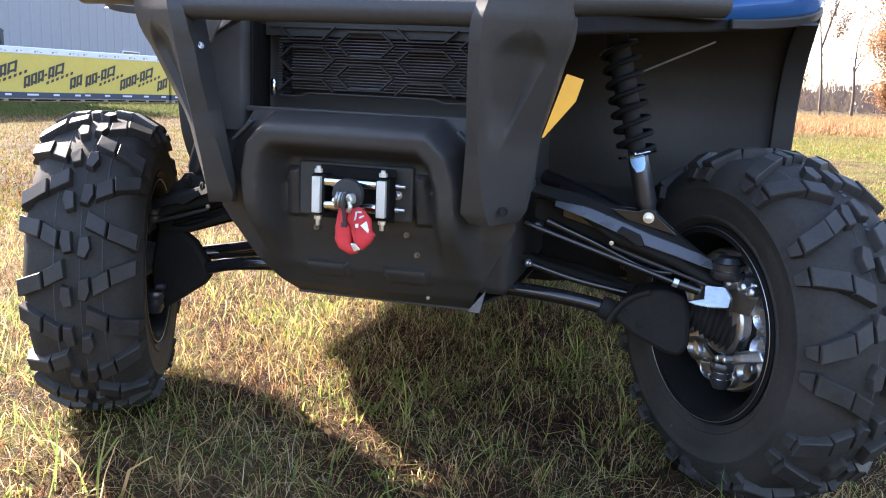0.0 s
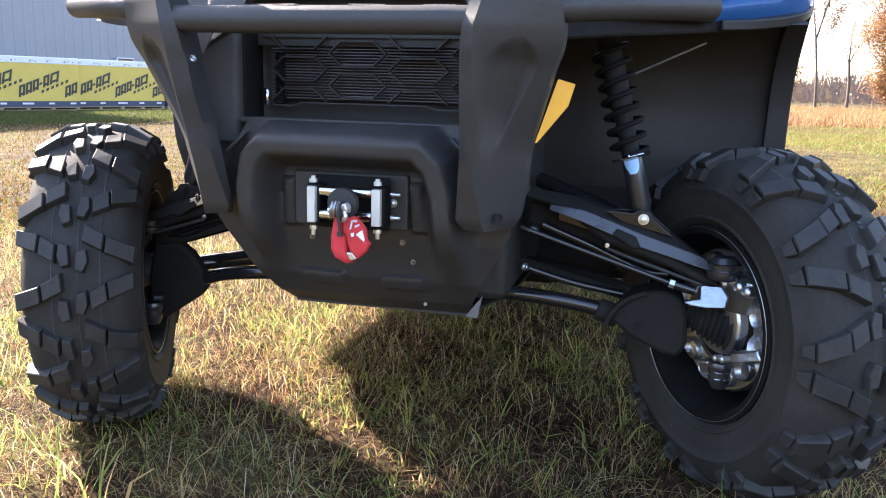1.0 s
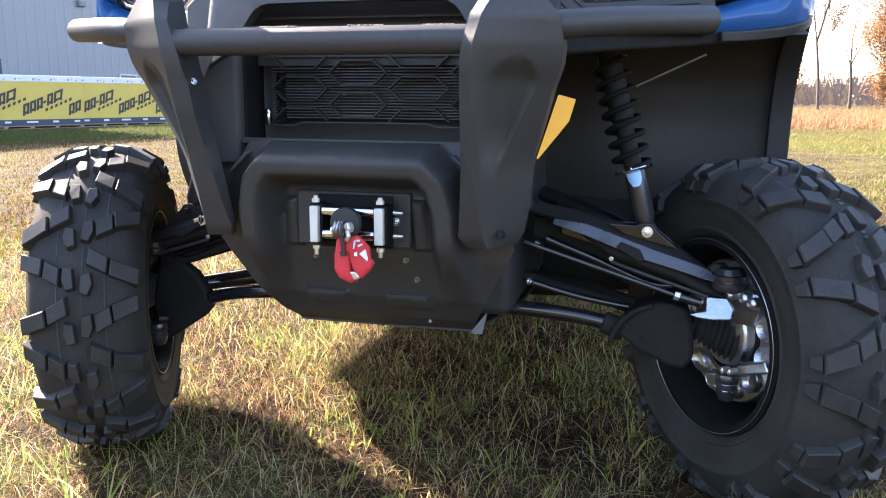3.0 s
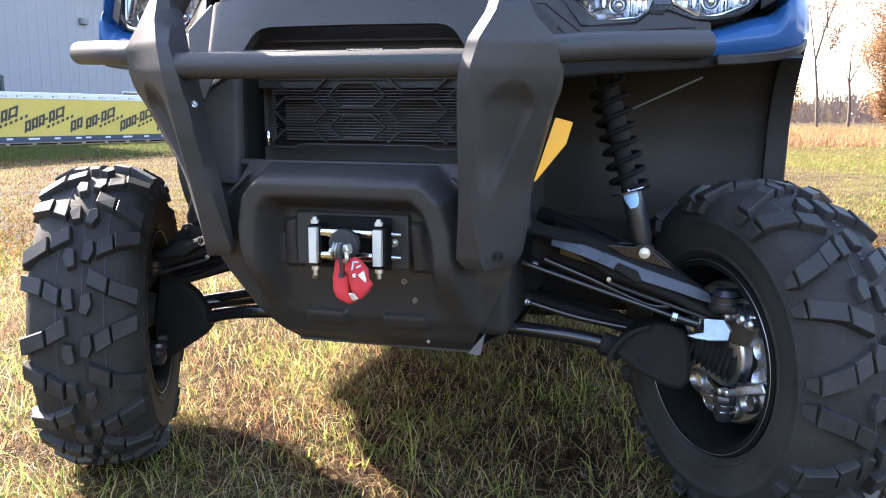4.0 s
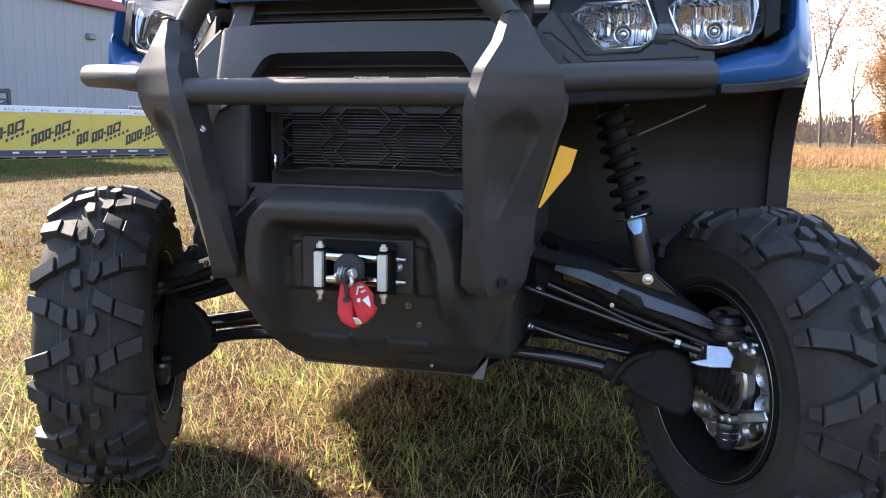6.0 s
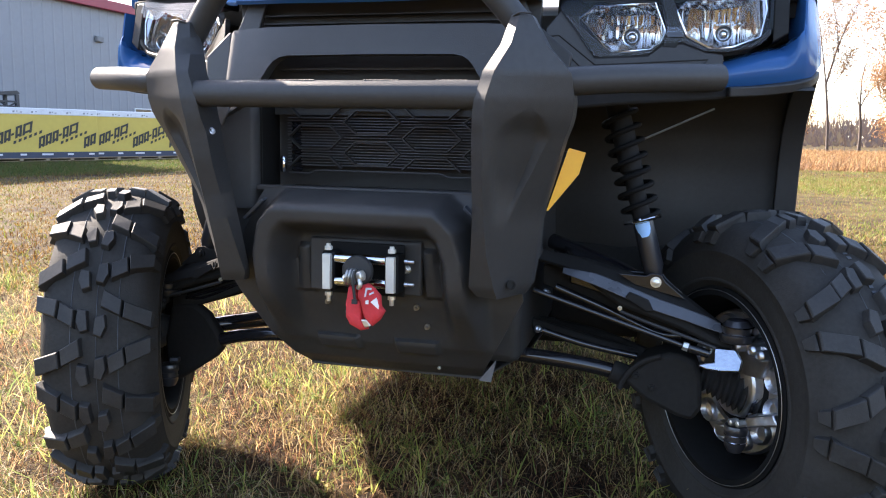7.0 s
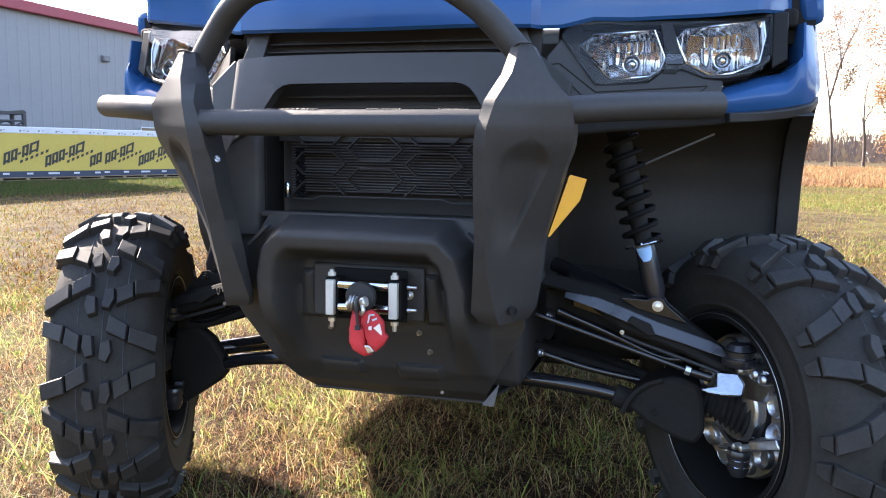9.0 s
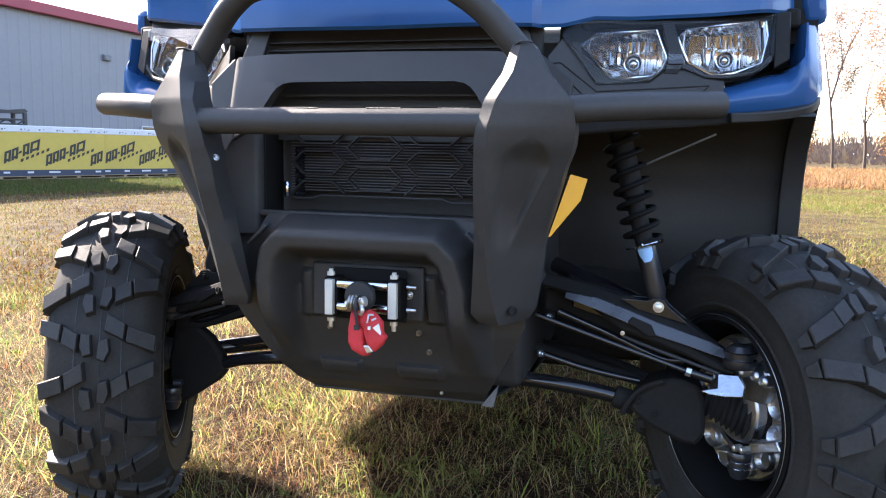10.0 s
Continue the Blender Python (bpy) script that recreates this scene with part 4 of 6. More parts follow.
def build_wheel(name, m, inner_sign):
    """inner_sign: -1 where the local x axis points outwards."""
    rim = mesh()
    lathe(rim, [(-0.112, 0.194), (-0.108, 0.212), (-0.100, 0.214), (-0.094, 0.198), (-0.06, 0.190), (0.05, 0.180), (0.08, 0.190), (0.10, 0.214), (0.112, 0.212), (0.112, 0.196),
                (0.09, 0.182), (0.055, 0.172), (0.05, 0.05), (0.03, 0.045), (0.03, 0.169), (-0.06, 0.180), (-0.10, 0.188), (-0.112, 0.194)], None, 64, caps=False)
    bmesh.ops.remove_doubles(rim, verts=rim.verts, dist=1e-5)
    wheel = part(name, rim, "rim", car, "black wheel with a knobbly mud tyre", m=m)
    tyre = part("tyre", tyre_mesh(), "rubber", wheel, "black rubber mud tyre with deep lugs", smooth=38)
    for i in range(PITCHES):
        jitter = random.uniform(-0.02, 0.02)
        for me, shift in LUG_MESHES:
            lug = new("lug", me)
            lug.parent = wheel
            lug.rotation_euler = (i * 2 * math.pi / PITCHES + shift + jitter, 0, 0)
    bm = mesh()
    lathe(bm, [(-0.1135, 0.2048), (-0.1142, 0.2058), (-0.1135, 0.2068)], None, 64, caps=False)
    part("rim_lip", bm, "steel", wheel)
    # faded factory stripes round the tread
    for x, w in ((-0.052, 0.0011), (-0.008, 0.0009), (0.044, 0.0011)):
        bm = mesh()
        r = 0.3563 - 0.010 * (x / 0.079) ** 2 * 0.95
        lathe(bm, [(x - w, r), (x, r + 0.0009), (x + w, r)], None, 96, caps=False)
        part("tread_stripe", bm, "stripe", tyre)
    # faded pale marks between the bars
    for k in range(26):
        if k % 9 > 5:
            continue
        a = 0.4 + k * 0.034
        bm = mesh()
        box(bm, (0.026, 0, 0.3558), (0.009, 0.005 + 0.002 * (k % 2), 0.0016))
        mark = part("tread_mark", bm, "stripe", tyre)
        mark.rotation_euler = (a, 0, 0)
    for k in range(4):
        a = k * math.pi / 2 + 0.4
        bm = mesh()
        lathe(bm, [(0.052, 0.010), (0.068, 0.010), (0.072, 0.006)], Matrix.Translation((0, 0.07 * math.cos(a), 0.07 * math.sin(a))), 6)
        part("lug_nut", bm, "chrome", wheel)
    return wheel


WHEEL_Z, HUB_Z = GROUND + 0.366, GROUND + 0.372
STEER_R, STEER_L = 31.0, 23.0
WHEEL_R, WHEEL_L = (0.775, 0.385, WHEEL_Z), (-0.748, 0.352, WHEEL_Z)
build_wheel("wheel", UNTURN @ pose(*WHEEL_R, 0, 0, STEER_R), -1)
build_wheel("wheel", UNTURN @ pose(*WHEEL_L, 0, 0, STEER_L + 180), -1)
build_wheel("wheel", pose(0.70, 2.52, WHEEL_Z, 40, 0, 0), -1)
build_wheel("wheel", pose(-0.70, 2.52, WHEEL_Z, 70, 0, 180), -1)


# suspension ---------------------------------------------------------
def build_knuckle(m, ring_mat="cast"):
    """Cast knuckle, hub and brake inside the wheel; local x points outwards."""
    bm = mesh()
    lathe(bm, [(-0.075, 0.050), (-0.070, 0.072), (-0.045, 0.080), (-0.02, 0.088), (0.02, 0.06)], None, 28)
    # upright above and below the hub
    for top in ([(-0.100, -0.030, 0.105), (-0.095, -0.125, 0.110), (-0.085, -0.135, 0.090), (-0.080, -0.100, 0.035), (-0.085, -0.030, 0.030)],
                [(-0.095, -0.085, -0.045), (-0.085, -0.150, -0.020), (-0.085, -0.165, -0.040), (-0.095, -0.105, -0.062), (-0.100, -0.060, -0.090)]):
        prism(bm, top, (0.035, 0.01, 0))
    for y, z in ((-0.060, 0.095), (-0.105, 0.098), (-0.130, 0.094)):
        lathe(bm, [(-0.115, 0.006), (-0.112, 0.011), (-0.06, 0.013)], Matrix.Translation((0, y, z)), 12)
    knuckle = part("knuckle", bm, ring_mat, car, "bright cast aluminium knuckle, the left one blackened for shade", bevel=0.004, m=m)
    # pocketed ring behind the hub
    bm = mesh()
    lathe(bm, [(-0.050, 0.095), (-0.056, 0.100), (-0.054, 0.150), (-0.046, 0.155), (-0.04, 0.150), (-0.04, 0.095)], None, 48, caps=False)
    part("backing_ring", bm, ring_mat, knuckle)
    for k in range(12):
        a = k * math.pi / 6 + 0.22
        rot = Matrix.Rotation(a, 4, "X")
        bm = mesh()
        rings = []
        for x, s in ((-0.048, 1.0), (-0.064, 0.96), (-0.068, 0.86), (-0.064, 0.70), (-0.058, 0.55)):
            rings.append([rot @ Vector((x, 0.123 + 0.024 * s * math.cos(q), 0.029 * s * math.sin(q))) for q in (i * math.pi / 8 for i in range(16))])
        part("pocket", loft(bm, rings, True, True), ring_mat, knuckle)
    bm = mesh()
    lathe(bm, [(-0.052, 0.050), (-0.050, 0.098), (-0.045, 0.098), (-0.043, 0.050)], None, 48)
    part("brake_disc", bm, "rim", knuckle)
    # ball joints: black housings with bright clips
    for y0, z0, z1, r in ((-0.058, 0.105, 0.150, 0.034), (-0.075, -0.066, -0.122, 0.024)):
        s = 1 if z1 > z0 else -1
        bm = mesh()
        lathe(bm, [(0.0, r * 0.9), (0.006, r), (0.016, r), (0.020, r * 0.86), (abs(z1 - z0) * 0.75, r * 0.9), (abs(z1 - z0), r * 0.6)], axis((-0.110, y0, z0), (-0.110, y0, z0 + s)), 24)
        part("ball_joint", bm, "satin", knuckle)
        for h in (0.019, 0.033):
            bm = mesh()
            lathe(bm, [(h - 0.0012, r * 0.93), (h, r * 0.98), (h + 0.0012, r * 0.93)], axis((-0.110, y0, z0), (-0.110, y0, z0 + s)), 24)
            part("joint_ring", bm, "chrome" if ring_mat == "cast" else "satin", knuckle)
    for y, z in ((-0.090, -0.052), (-0.112, -0.048)):
        bm = mesh()
        lathe(bm, [(-0.140, 0.004), (-0.138, 0.007), (-0.120, 0.0075)], Matrix.Translation((0, y, z)), 6)
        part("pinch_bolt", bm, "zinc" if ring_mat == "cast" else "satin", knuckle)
    # lower clamp
    bm = mesh()
    prism(bm, [(-0.125, -0.020, -0.080), (-0.118, -0.050, -0.074), (-0.112, -0.062, -0.100), (-0.118, -0.020, -0.106)], (0.02, 0, 0))
    part("clamp", bm, ring_mat, knuckle, bevel=0.004)
    return knuckle


build_knuckle(UNTURN @ pose(*WHEEL_R[:2], HUB_Z, 0, 0, STEER_R))
# left knuckle in flat black: its shade is put into the colour
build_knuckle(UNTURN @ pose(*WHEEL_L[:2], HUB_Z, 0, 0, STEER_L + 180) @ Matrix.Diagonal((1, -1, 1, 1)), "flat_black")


STEERING_ARM = ((0.631, 0.257, 0.398), (0.664, 0.258, 0.406), (0.664, 0.270, 0.433), (0.706, 0.267, 0.434), (0.720, 0.256, 0.413), (0.715, 0.247, 0.392), (0.678, 0.249, 0.389), (0.649, 0.252, 0.391))


def build_suspension(sx):
    def P(x, y, z):
        return Vector((sx * x, y, z))
    # upper arm: pressed box section, thin towards the frame
    bm = mesh()
    rows = [(0.290, 0.606, 0.586, 0.31, 0.345), (0.36, 0.594, 0.570, 0.305, 0.35), (0.394, 0.588, 0.553, 0.295, 0.36), (0.47, 0.566, 0.503, 0.285, 0.365),
            (0.540, 0.547, 0.482, 0.28, 0.365), (0.598, 0.524, 0.462, 0.28, 0.36), (0.66, 0.482, 0.434, 0.28, 0.345), (0.700, 0.455, 0.422, 0.285, 0.335)]
    rings = [[P(x, y0 + 0.050, zt), P(x, y0 + 0.044, zt - 0.005), P(x, y0 + 0.004, zt - 0.62 * (zt - zb)), P(x, y0, zb + 0.008), P(x, y0 + 0.006, zb), P(x, y1 + 0.02, zb), P(x, y1 + 0.02, zt)] for x, zt, zb, y0, y1 in rows]
    arm = part("upper_arm", loft(mesh(), rings), "flat_black", car, "gloss black upper suspension arm", bevel=0.003)
    bm = mesh()
    tube(bm, [P(0.62, 0.35, 0.485), P(0.47, 0.45, 0.55), P(0.29, 0.56, 0.60)], 0.019, 12)
    part("rear_leg", bm, "gloss", arm)
    bm = mesh()
    prism(bm, [P(0.36, 0.34, 0.585), P(0.50, 0.34, 0.545), P(0.66, 0.335, 0.468), P(0.60, 0.38, 0.498), P(0.47, 0.45, 0.553), P(0.32, 0.54, 0.598)], (0, 0, -0.048))
    part("arm_web", bm, "gloss", arm, bevel=0.003)
    if sx < 0:
        # the arm's deep inner end, seen below the pillar, with its polished edge
        bm = mesh()
        prism(bm, [P(x, 0.330, z) for x, z in ((0.640, 0.460), (0.570, 0.516), (0.516, 0.560), (0.480, 0.556), (0.459, 0.494), (0.437, 0.465), (0.469, 0.452), (0.575, 0.415), (0.640, 0.405))], (0, 0.040, 0))
        part("arm_gusset", bm, "flat_black", arm, bevel=0.004)
        for a, b, r in (((0.596, 0.326, 0.436), (0.452, 0.326, 0.482), 0.0035), ((0.590, 0.324, 0.446), (0.455, 0.324, 0.494), 0.0022)):
            bm = mesh()
            tube(bm, [P(*a), P(*b)], r, 8)
            part("arm_edge_tube", bm, "gloss", arm)
    # pale upper flange, a dark notch in its edge, and the web below with its edge tube
    flange = [(0.350, 0.580, 0.570), (0.42, 0.571, 0.548), (0.482, 0.549, 0.524), (0.541, 0.527, 0.502), (0.60, 0.509, 0.486), (0.65, 0.493, 0.471), (0.682, 0.478, 0.463)]
    rings = [[P(x, 0.287, zt), P(x, 0.270, zb), P(x, 0.280, zb - 0.002), P(x, 0.297, zt - 0.002)] for x, zt, zb in flange]
    # on the left the flange is flat black, shade painted in
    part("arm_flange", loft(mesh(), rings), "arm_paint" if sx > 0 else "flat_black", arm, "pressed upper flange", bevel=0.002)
    bm = mesh()
    prism(bm, [P(0.482, 0.268, 0.526), P(0.491, 0.270, 0.538), P(0.530, 0.269, 0.523), P(0.541, 0.267, 0.501), P(0.526, 0.266, 0.499)], (0, 0.008, 0))
    part("arm_notch", bm, "flat_black", arm, bevel=0.002)
    bm = mesh()
    prism(bm, [P(0.30, 0.345, 0.575), P(0.488, 0.345, 0.567), P(0.537, 0.345, 0.526), P(0.62, 0.345, 0.480), P(0.62, 0.345, 0.432), P(0.544, 0.345, 0.433), P(0.437, 0.345, 0.478), P(0.30, 0.345, 0.530)], (0, 0.02, 0))
    part("arm_web_plate", bm, "flat_black", arm, bevel=0.003)
    bm = mesh()
    tube(bm, [P(0.60, 0.338, 0.436), P(0.545, 0.338, 0.441), P(0.437, 0.338, 0.486), P(0.33, 0.338, 0.527)], 0.009, 12)
    part("arm_edge_tube", bm, "gloss", arm)
    # left bracket and shock bolt are blackened the same way for shade
    for y0 in (0.315, 0.365):
        bm = mesh()
        prism(bm, [P(0.462, y0, 0.568), P(0.520, y0, 0.566), P(0.533, y0, 0.572), P(0.552, y0, 0.570), P(0.562, y0, 0.556), P(0.605, y0, 0.520), P(0.50, y0, 0.545)], (0, 0.005, 0))
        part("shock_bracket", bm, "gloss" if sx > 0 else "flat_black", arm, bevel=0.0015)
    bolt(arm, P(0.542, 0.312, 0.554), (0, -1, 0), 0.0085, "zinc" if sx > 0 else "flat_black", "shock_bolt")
    for z, x in ((0.60, 0.275),):
        bm = mesh()
        lathe(bm, [(-0.03, 0.022), (0.03, 0.022)], axis(P(x, 0.33, z), P(x, 1.33, z)), 18)
        part("bush", bm, "plastic", arm)
    # lower arm: two tubes into a deep boxed end
    bm = mesh()
    plate = [(0.640, 0.415), (0.572, 0.424), (0.536, 0.400), (0.502, 0.352), (0.494, 0.316), (0.517, 0.290)] if sx < 0 else [(0.575, 0.406), (0.536, 0.393), (0.508, 0.367), (0.486, 0.338), (0.530, 0.300)]
    plate += [(0.622, 0.220), (0.660, 0.230), (0.660, 0.33)] if sx < 0 else [(0.600, 0.268), (0.632, 0.262), (0.650, 0.290), (0.645, 0.36), (0.633, 0.392), (0.60, 0.404)]
    prism(bm, [P(x, 0.300 if sx > 0 else 0.322, z) for x, z in plate], (0, 0.10 if sx > 0 else 0.035, 0))
    low = part("lower_arm", bm, "flat_black", car, "black arched lower suspension arm", bevel=0.010)
    if sx > 0:
        # clamp where the front tube meets the boxed end, its folded edge and bolts
        bm = mesh()
        lathe(bm, [(-0.026, 0.020), (-0.024, 0.024), (0.020, 0.026), (0.024, 0.022)], axis(P(0.482, 0.335, 0.341), P(0.60, 0.335, 0.300)), 20)
        part("tube_collar", bm, "flat_black", low)
        bm = mesh()
        tube(bm, [P(0.478, 0.298, 0.322), P(0.492, 0.297, 0.352), P(0.520, 0.296, 0.382), P(0.560, 0.296, 0.400)], 0.006, 8)
        part("edge_flange", bm, "flat_black", low)
        for p in ((0.512, 0.298, 0.352), (0.545, 0.298, 0.328)):
            bolt(low, P(*p), (0, -1, 0), 0.006, "flat_black", length=0.005)
    bm = mesh()
    tube(bm, [P(0.20, 0.34, 0.372), P(0.34, 0.335, 0.364), P(0.44, 0.335, 0.352), P(0.50, 0.335, 0.336)], 0.0165, 14)
    part("front_leg", bm, "gloss", low)
    bm = mesh()
    if sx < 0:
        tube(bm, [P(0.22, 0.56, 0.376), P(0.40, 0.47, 0.370), P(0.56, 0.36, 0.360)], 0.0185, 14)
    else:
        tube(bm, [P(0.22, 0.56, 0.40), P(0.40, 0.48, 0.392), P(0.53, 0.39, 0.375)], 0.0165, 14)
    part("rear_leg", bm, "gloss" if sx < 0 else "flat_black", low)
    if sx > 0:
        bm = mesh()
        tube(bm, [P(0.293, 0.345, 0.428), P(0.40, 0.35, 0.399), P(0.51, 0.355, 0.380)], 0.0075, 10)
        part("sway_link", bm, "gloss", low)
    # bright bolts on the right, left ones blackened to stand for shade
    for p in ((0.295, 0.337, 0.429), (0.253, 0.335, 0.401), (0.311, 0.330, 0.515)):
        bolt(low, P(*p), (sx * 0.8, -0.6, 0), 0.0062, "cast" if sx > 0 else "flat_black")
    # tie rod, in front of the arm's web on one side and behind it on the other
    near = [P(0.290, 0.280, 0.528), P(0.603, 0.280, 0.430), P(0.613, 0.280, 0.427), P(0.655, 0.282, 0.416)]
    far = [P(0.26, 0.375, 0.520), P(0.613, 0.386, 0.4055), P(0.622, 0.386, 0.402), P(0.665, 0.392, 0.388)]
    inner, nut, neck, end = near if sx > 0 else far
    bm = mesh()
    tube(bm, [inner, nut], 0.0060, 10)
    rod = part("tie_rod", bm, "gloss", car)
    bm = mesh()
    lathe(bm, [(0, 0.0095), (0.011, 0.0095)], axis(nut, end), 6)
    part("lock_nut", bm, "zinc", rod)
    bm = mesh()
    tube(bm, [neck, end], 0.0095, 12)
    part("rod_end", bm, "gloss", rod)
    # brake hose along the arm
    bm = mesh()
    tube(bm, [P(0.472, 0.29, 0.492), P(0.53, 0.280, 0.474), P(0.62, 0.274, 0.447), P(0.668, 0.275, 0.431)], 0.0038, 8)
    part("brake_hose", bm, "boot", rod)
    bolt(rod, P(0.472, 0.287, 0.4985), (0, -1, 0), 0.0035, "zinc", length=0.004)
    if sx > 0:
        # cast steering arm, its broad face turned up to the sky
        bm = mesh()
        prism(bm, [P(*p) for p in STEERING_ARM], (0.004, 0.012, -0.004))
        part("steering_arm", bm, "arm_cast", rod, "bright cast steering arm", bevel=0.003)
    # drive shaft with ribbed boots
    bm = mesh()
    tube(bm, [P(0.24, 0.42, 0.43), P(0.64, 0.375, 0.345)], 0.013, 14)
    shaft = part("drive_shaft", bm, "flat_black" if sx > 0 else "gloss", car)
    bm = mesh()
    prof = [(0.0, 0.017)]
    for i in range(9):
        r = 0.025 + 0.0036 * i
        prof += [(0.010 + i * 0.0115, r + 0.004), (0.016 + i * 0.0115, r - 0.003)]
    prof += [(0.115, 0.056), (0.135, 0.058), (0.14, 0.052)]
    lathe(bm, prof, axis(P(0.636, 0.355, 0.351), P(0.772, 0.350, 0.322)), 30)
    part("boot", bm, "boot", shaft)
    bm = mesh()
    lathe(bm, [(0.002, 0.020), (0.010, 0.0205)], axis(P(0.636, 0.355, 0.351), P(0.772, 0.350, 0.322)), 24)
    part("boot_clamp", bm, "zinc", shaft)
    bm = mesh()
    lathe(bm, [(0.118, 0.0595), (0.126, 0.0595)], axis(P(0.636, 0.355, 0.351), P(0.772, 0.350, 0.322)), 24)
    part("boot_clamp", bm, "gloss", shaft)
    # coil-over damper
    top, bot = P(0.440, 0.360, 0.930), P(0.542, 0.342, 0.553)
    d = (bot - top).normalized()
    length = (bot - top).length
    m = axis(top, bot)
    bm = mesh()
    lathe(bm, [(0.0, 0.024), (0.15, 0.024), (0.155, 0.019), (length - 0.13, 0.019)], m, 20)
    damper = part("shock_absorber", bm, "flat_black", car, "black coil-over shock absorber with silver-blue collar")
    bm = mesh()
    lathe(bm, [(length - 0.135, 0.021), (length - 0.03, 0.0225), (length - 0.015, 0.017), (length + 0.008, 0.014)], m, 22)
    part("damper_body", bm, "satin", damper)
    turns, r, rows = 7.5, 0.036, []
    for i in range(int(turns * 18) + 1):
        a = i / 18 * 2 * math.pi
        rows.append(m @ Vector((0.02 + (length - 0.155) * i / (turns * 18), r * math.cos(a), r * math.sin(a))))
    bm = mesh()
    tube(bm, rows, 0.0058, 8, smooth=False)
    part("spring", bm, "rim", damper)
    bm = mesh()
    lathe(bm, [(length - 0.138, 0.040), (length - 0.134, 0.042), (length - 0.130, 0.040), (length - 0.128, 0.030)], m, 28)
    part("spring_collar", bm, "chrome", damper)
    bm = mesh()
    grid(bm, 10, 3, lambda u, v: m @ Vector((length - 0.127 + (0.030 - 0.016 * (2 * u - 1) ** 4 - 0.006 * smoothstep(0.7, 0.8, u)) * v, (0.0262 - 0.001 * v) * math.cos(2.55 + 1.25 * u), (0.0262 - 0.001 * v) * math.sin(2.55 + 1.25 * u))), (0, 0.0008, 0))
    part("collar_label", bm, "sticker_blue", damper, "pale blue band")


for side in (-1, 1):
    build_suspension(side)


# cab, bed and underside ---------------------------------------------
def build_cab():
    bm = mesh()
    prism(bm, [(-0.62, 0.75, 0.36), (0.62, 0.75, 0.36), (0.66, 1.0, 0.40), (0.66, 2.2, 0.40), (0.45, 2.3, 0.38), (0.45, 2.9, 0.42), (-0.45, 2.9, 0.42), (-0.45, 2.3, 0.38), (-0.66, 2.2, 0.40), (-0.66, 1.0, 0.40)], (0, 0, 0.10))
    floor = part("floor_pan", bm, "plastic", car, bevel=0.02)
    bm = mesh()
    prism(bm, [(-0.30, 0.74, 0.30), (0.30, 0.74, 0.30), (0.44, 0.95, 0.27), (0.44, 2.3, 0.28), (-0.44, 2.3, 0.28), (-0.44, 0.95, 0.27)], (0, 0, 0.02))
    part("belly_pan", bm, "flat_black", car, bevel=0.006)
    for sx in (-1, 1):
        bm = mesh()
        prism(bm, [(sx * 0.80, 1.08, 0.35), (sx * 0.80, 2.12, 0.38), (sx * 0.80, 2.12, 0.95), (sx * 0.80, 1.55, 0.90), (sx * 0.80, 1.45, 0.62), (sx * 0.80, 1.12, 0.62), (sx * 0.80, 1.12, 1.00), (sx * 0.80, 0.86, 1.00), (sx * 0.80, 0.86, 0.62)], (-sx * 0.05, 0, 0))
        part("side_panel", bm, "plastic", car, bevel=0.01)
        bm = mesh()
        box(bm, (sx * 0.84, 1.56, 0.40), (0.08, 1.12, 0.08))
        part("rocker_sill", bm, "plastic", car, bevel=0.012)
        bm = mesh()
        tube(bm, [(sx * 0.72, 0.92, 1.05), (sx * 0.70, 1.15, 1.55), (sx * 0.66, 1.35, 1.90), (sx * 0.64, 1.60, 1.97), (sx * 0.66, 2.05, 1.90), (sx * 0.70, 2.18, 1.00)], 0.026, 12)
        part("roll_bar", bm, "powder", car)
    bm = mesh()
    grid(bm, 12, 12, lambda u, v: ((u * 2 - 1) * 0.70, 1.28 + 0.82 * v, 1.97 + 0.03 * math.sin(u * math.pi) * math.sin(v * math.pi)), (0, 0, 0.03))
    part("roof", bm, "plastic", car, bevel=0.008)
    bm = mesh()
    grid(bm, 4, 6, lambda u, v: ((u * 2 - 1) * (0.70 - 0.05 * v), 0.97 + 0.38 * v, 1.30 + 0.64 * v), (0, 0.004, 0))
    part("windscreen", bm, "screen", car).visible_shadow = False
    bm = mesh()
    box(bm, (0, 1.78, 0.78), (1.2, 0.50, 0.16))
    box(bm, (0, 2.02, 1.10), (1.2, 0.14, 0.56))
    part("bench_seat", bm, "plastic", car, bevel=0.04)
    bm = mesh()
    for c, s in (((0, 2.62, 0.86), (1.30, 0.90, 0.03)), ((0.66, 2.62, 1.0), (0.03, 0.90, 0.30)), ((-0.66, 2.62, 1.0), (0.03, 0.90, 0.30)), ((0, 3.08, 1.0), (1.30, 0.03, 0.30)), ((0, 2.16, 1.0), (1.30, 0.03, 0.30))):
        box(bm, c, s)
    part("cargo_bed", bm, "plastic", car, bevel=0.006)
    bm = mesh()
    tube(bm, [(-0.66, 2.52, WHEEL_Z), (0.66, 2.52, WHEEL_Z)], 0.03, 12)
    part("rear_axle", bm, "gloss", car)


build_cab()


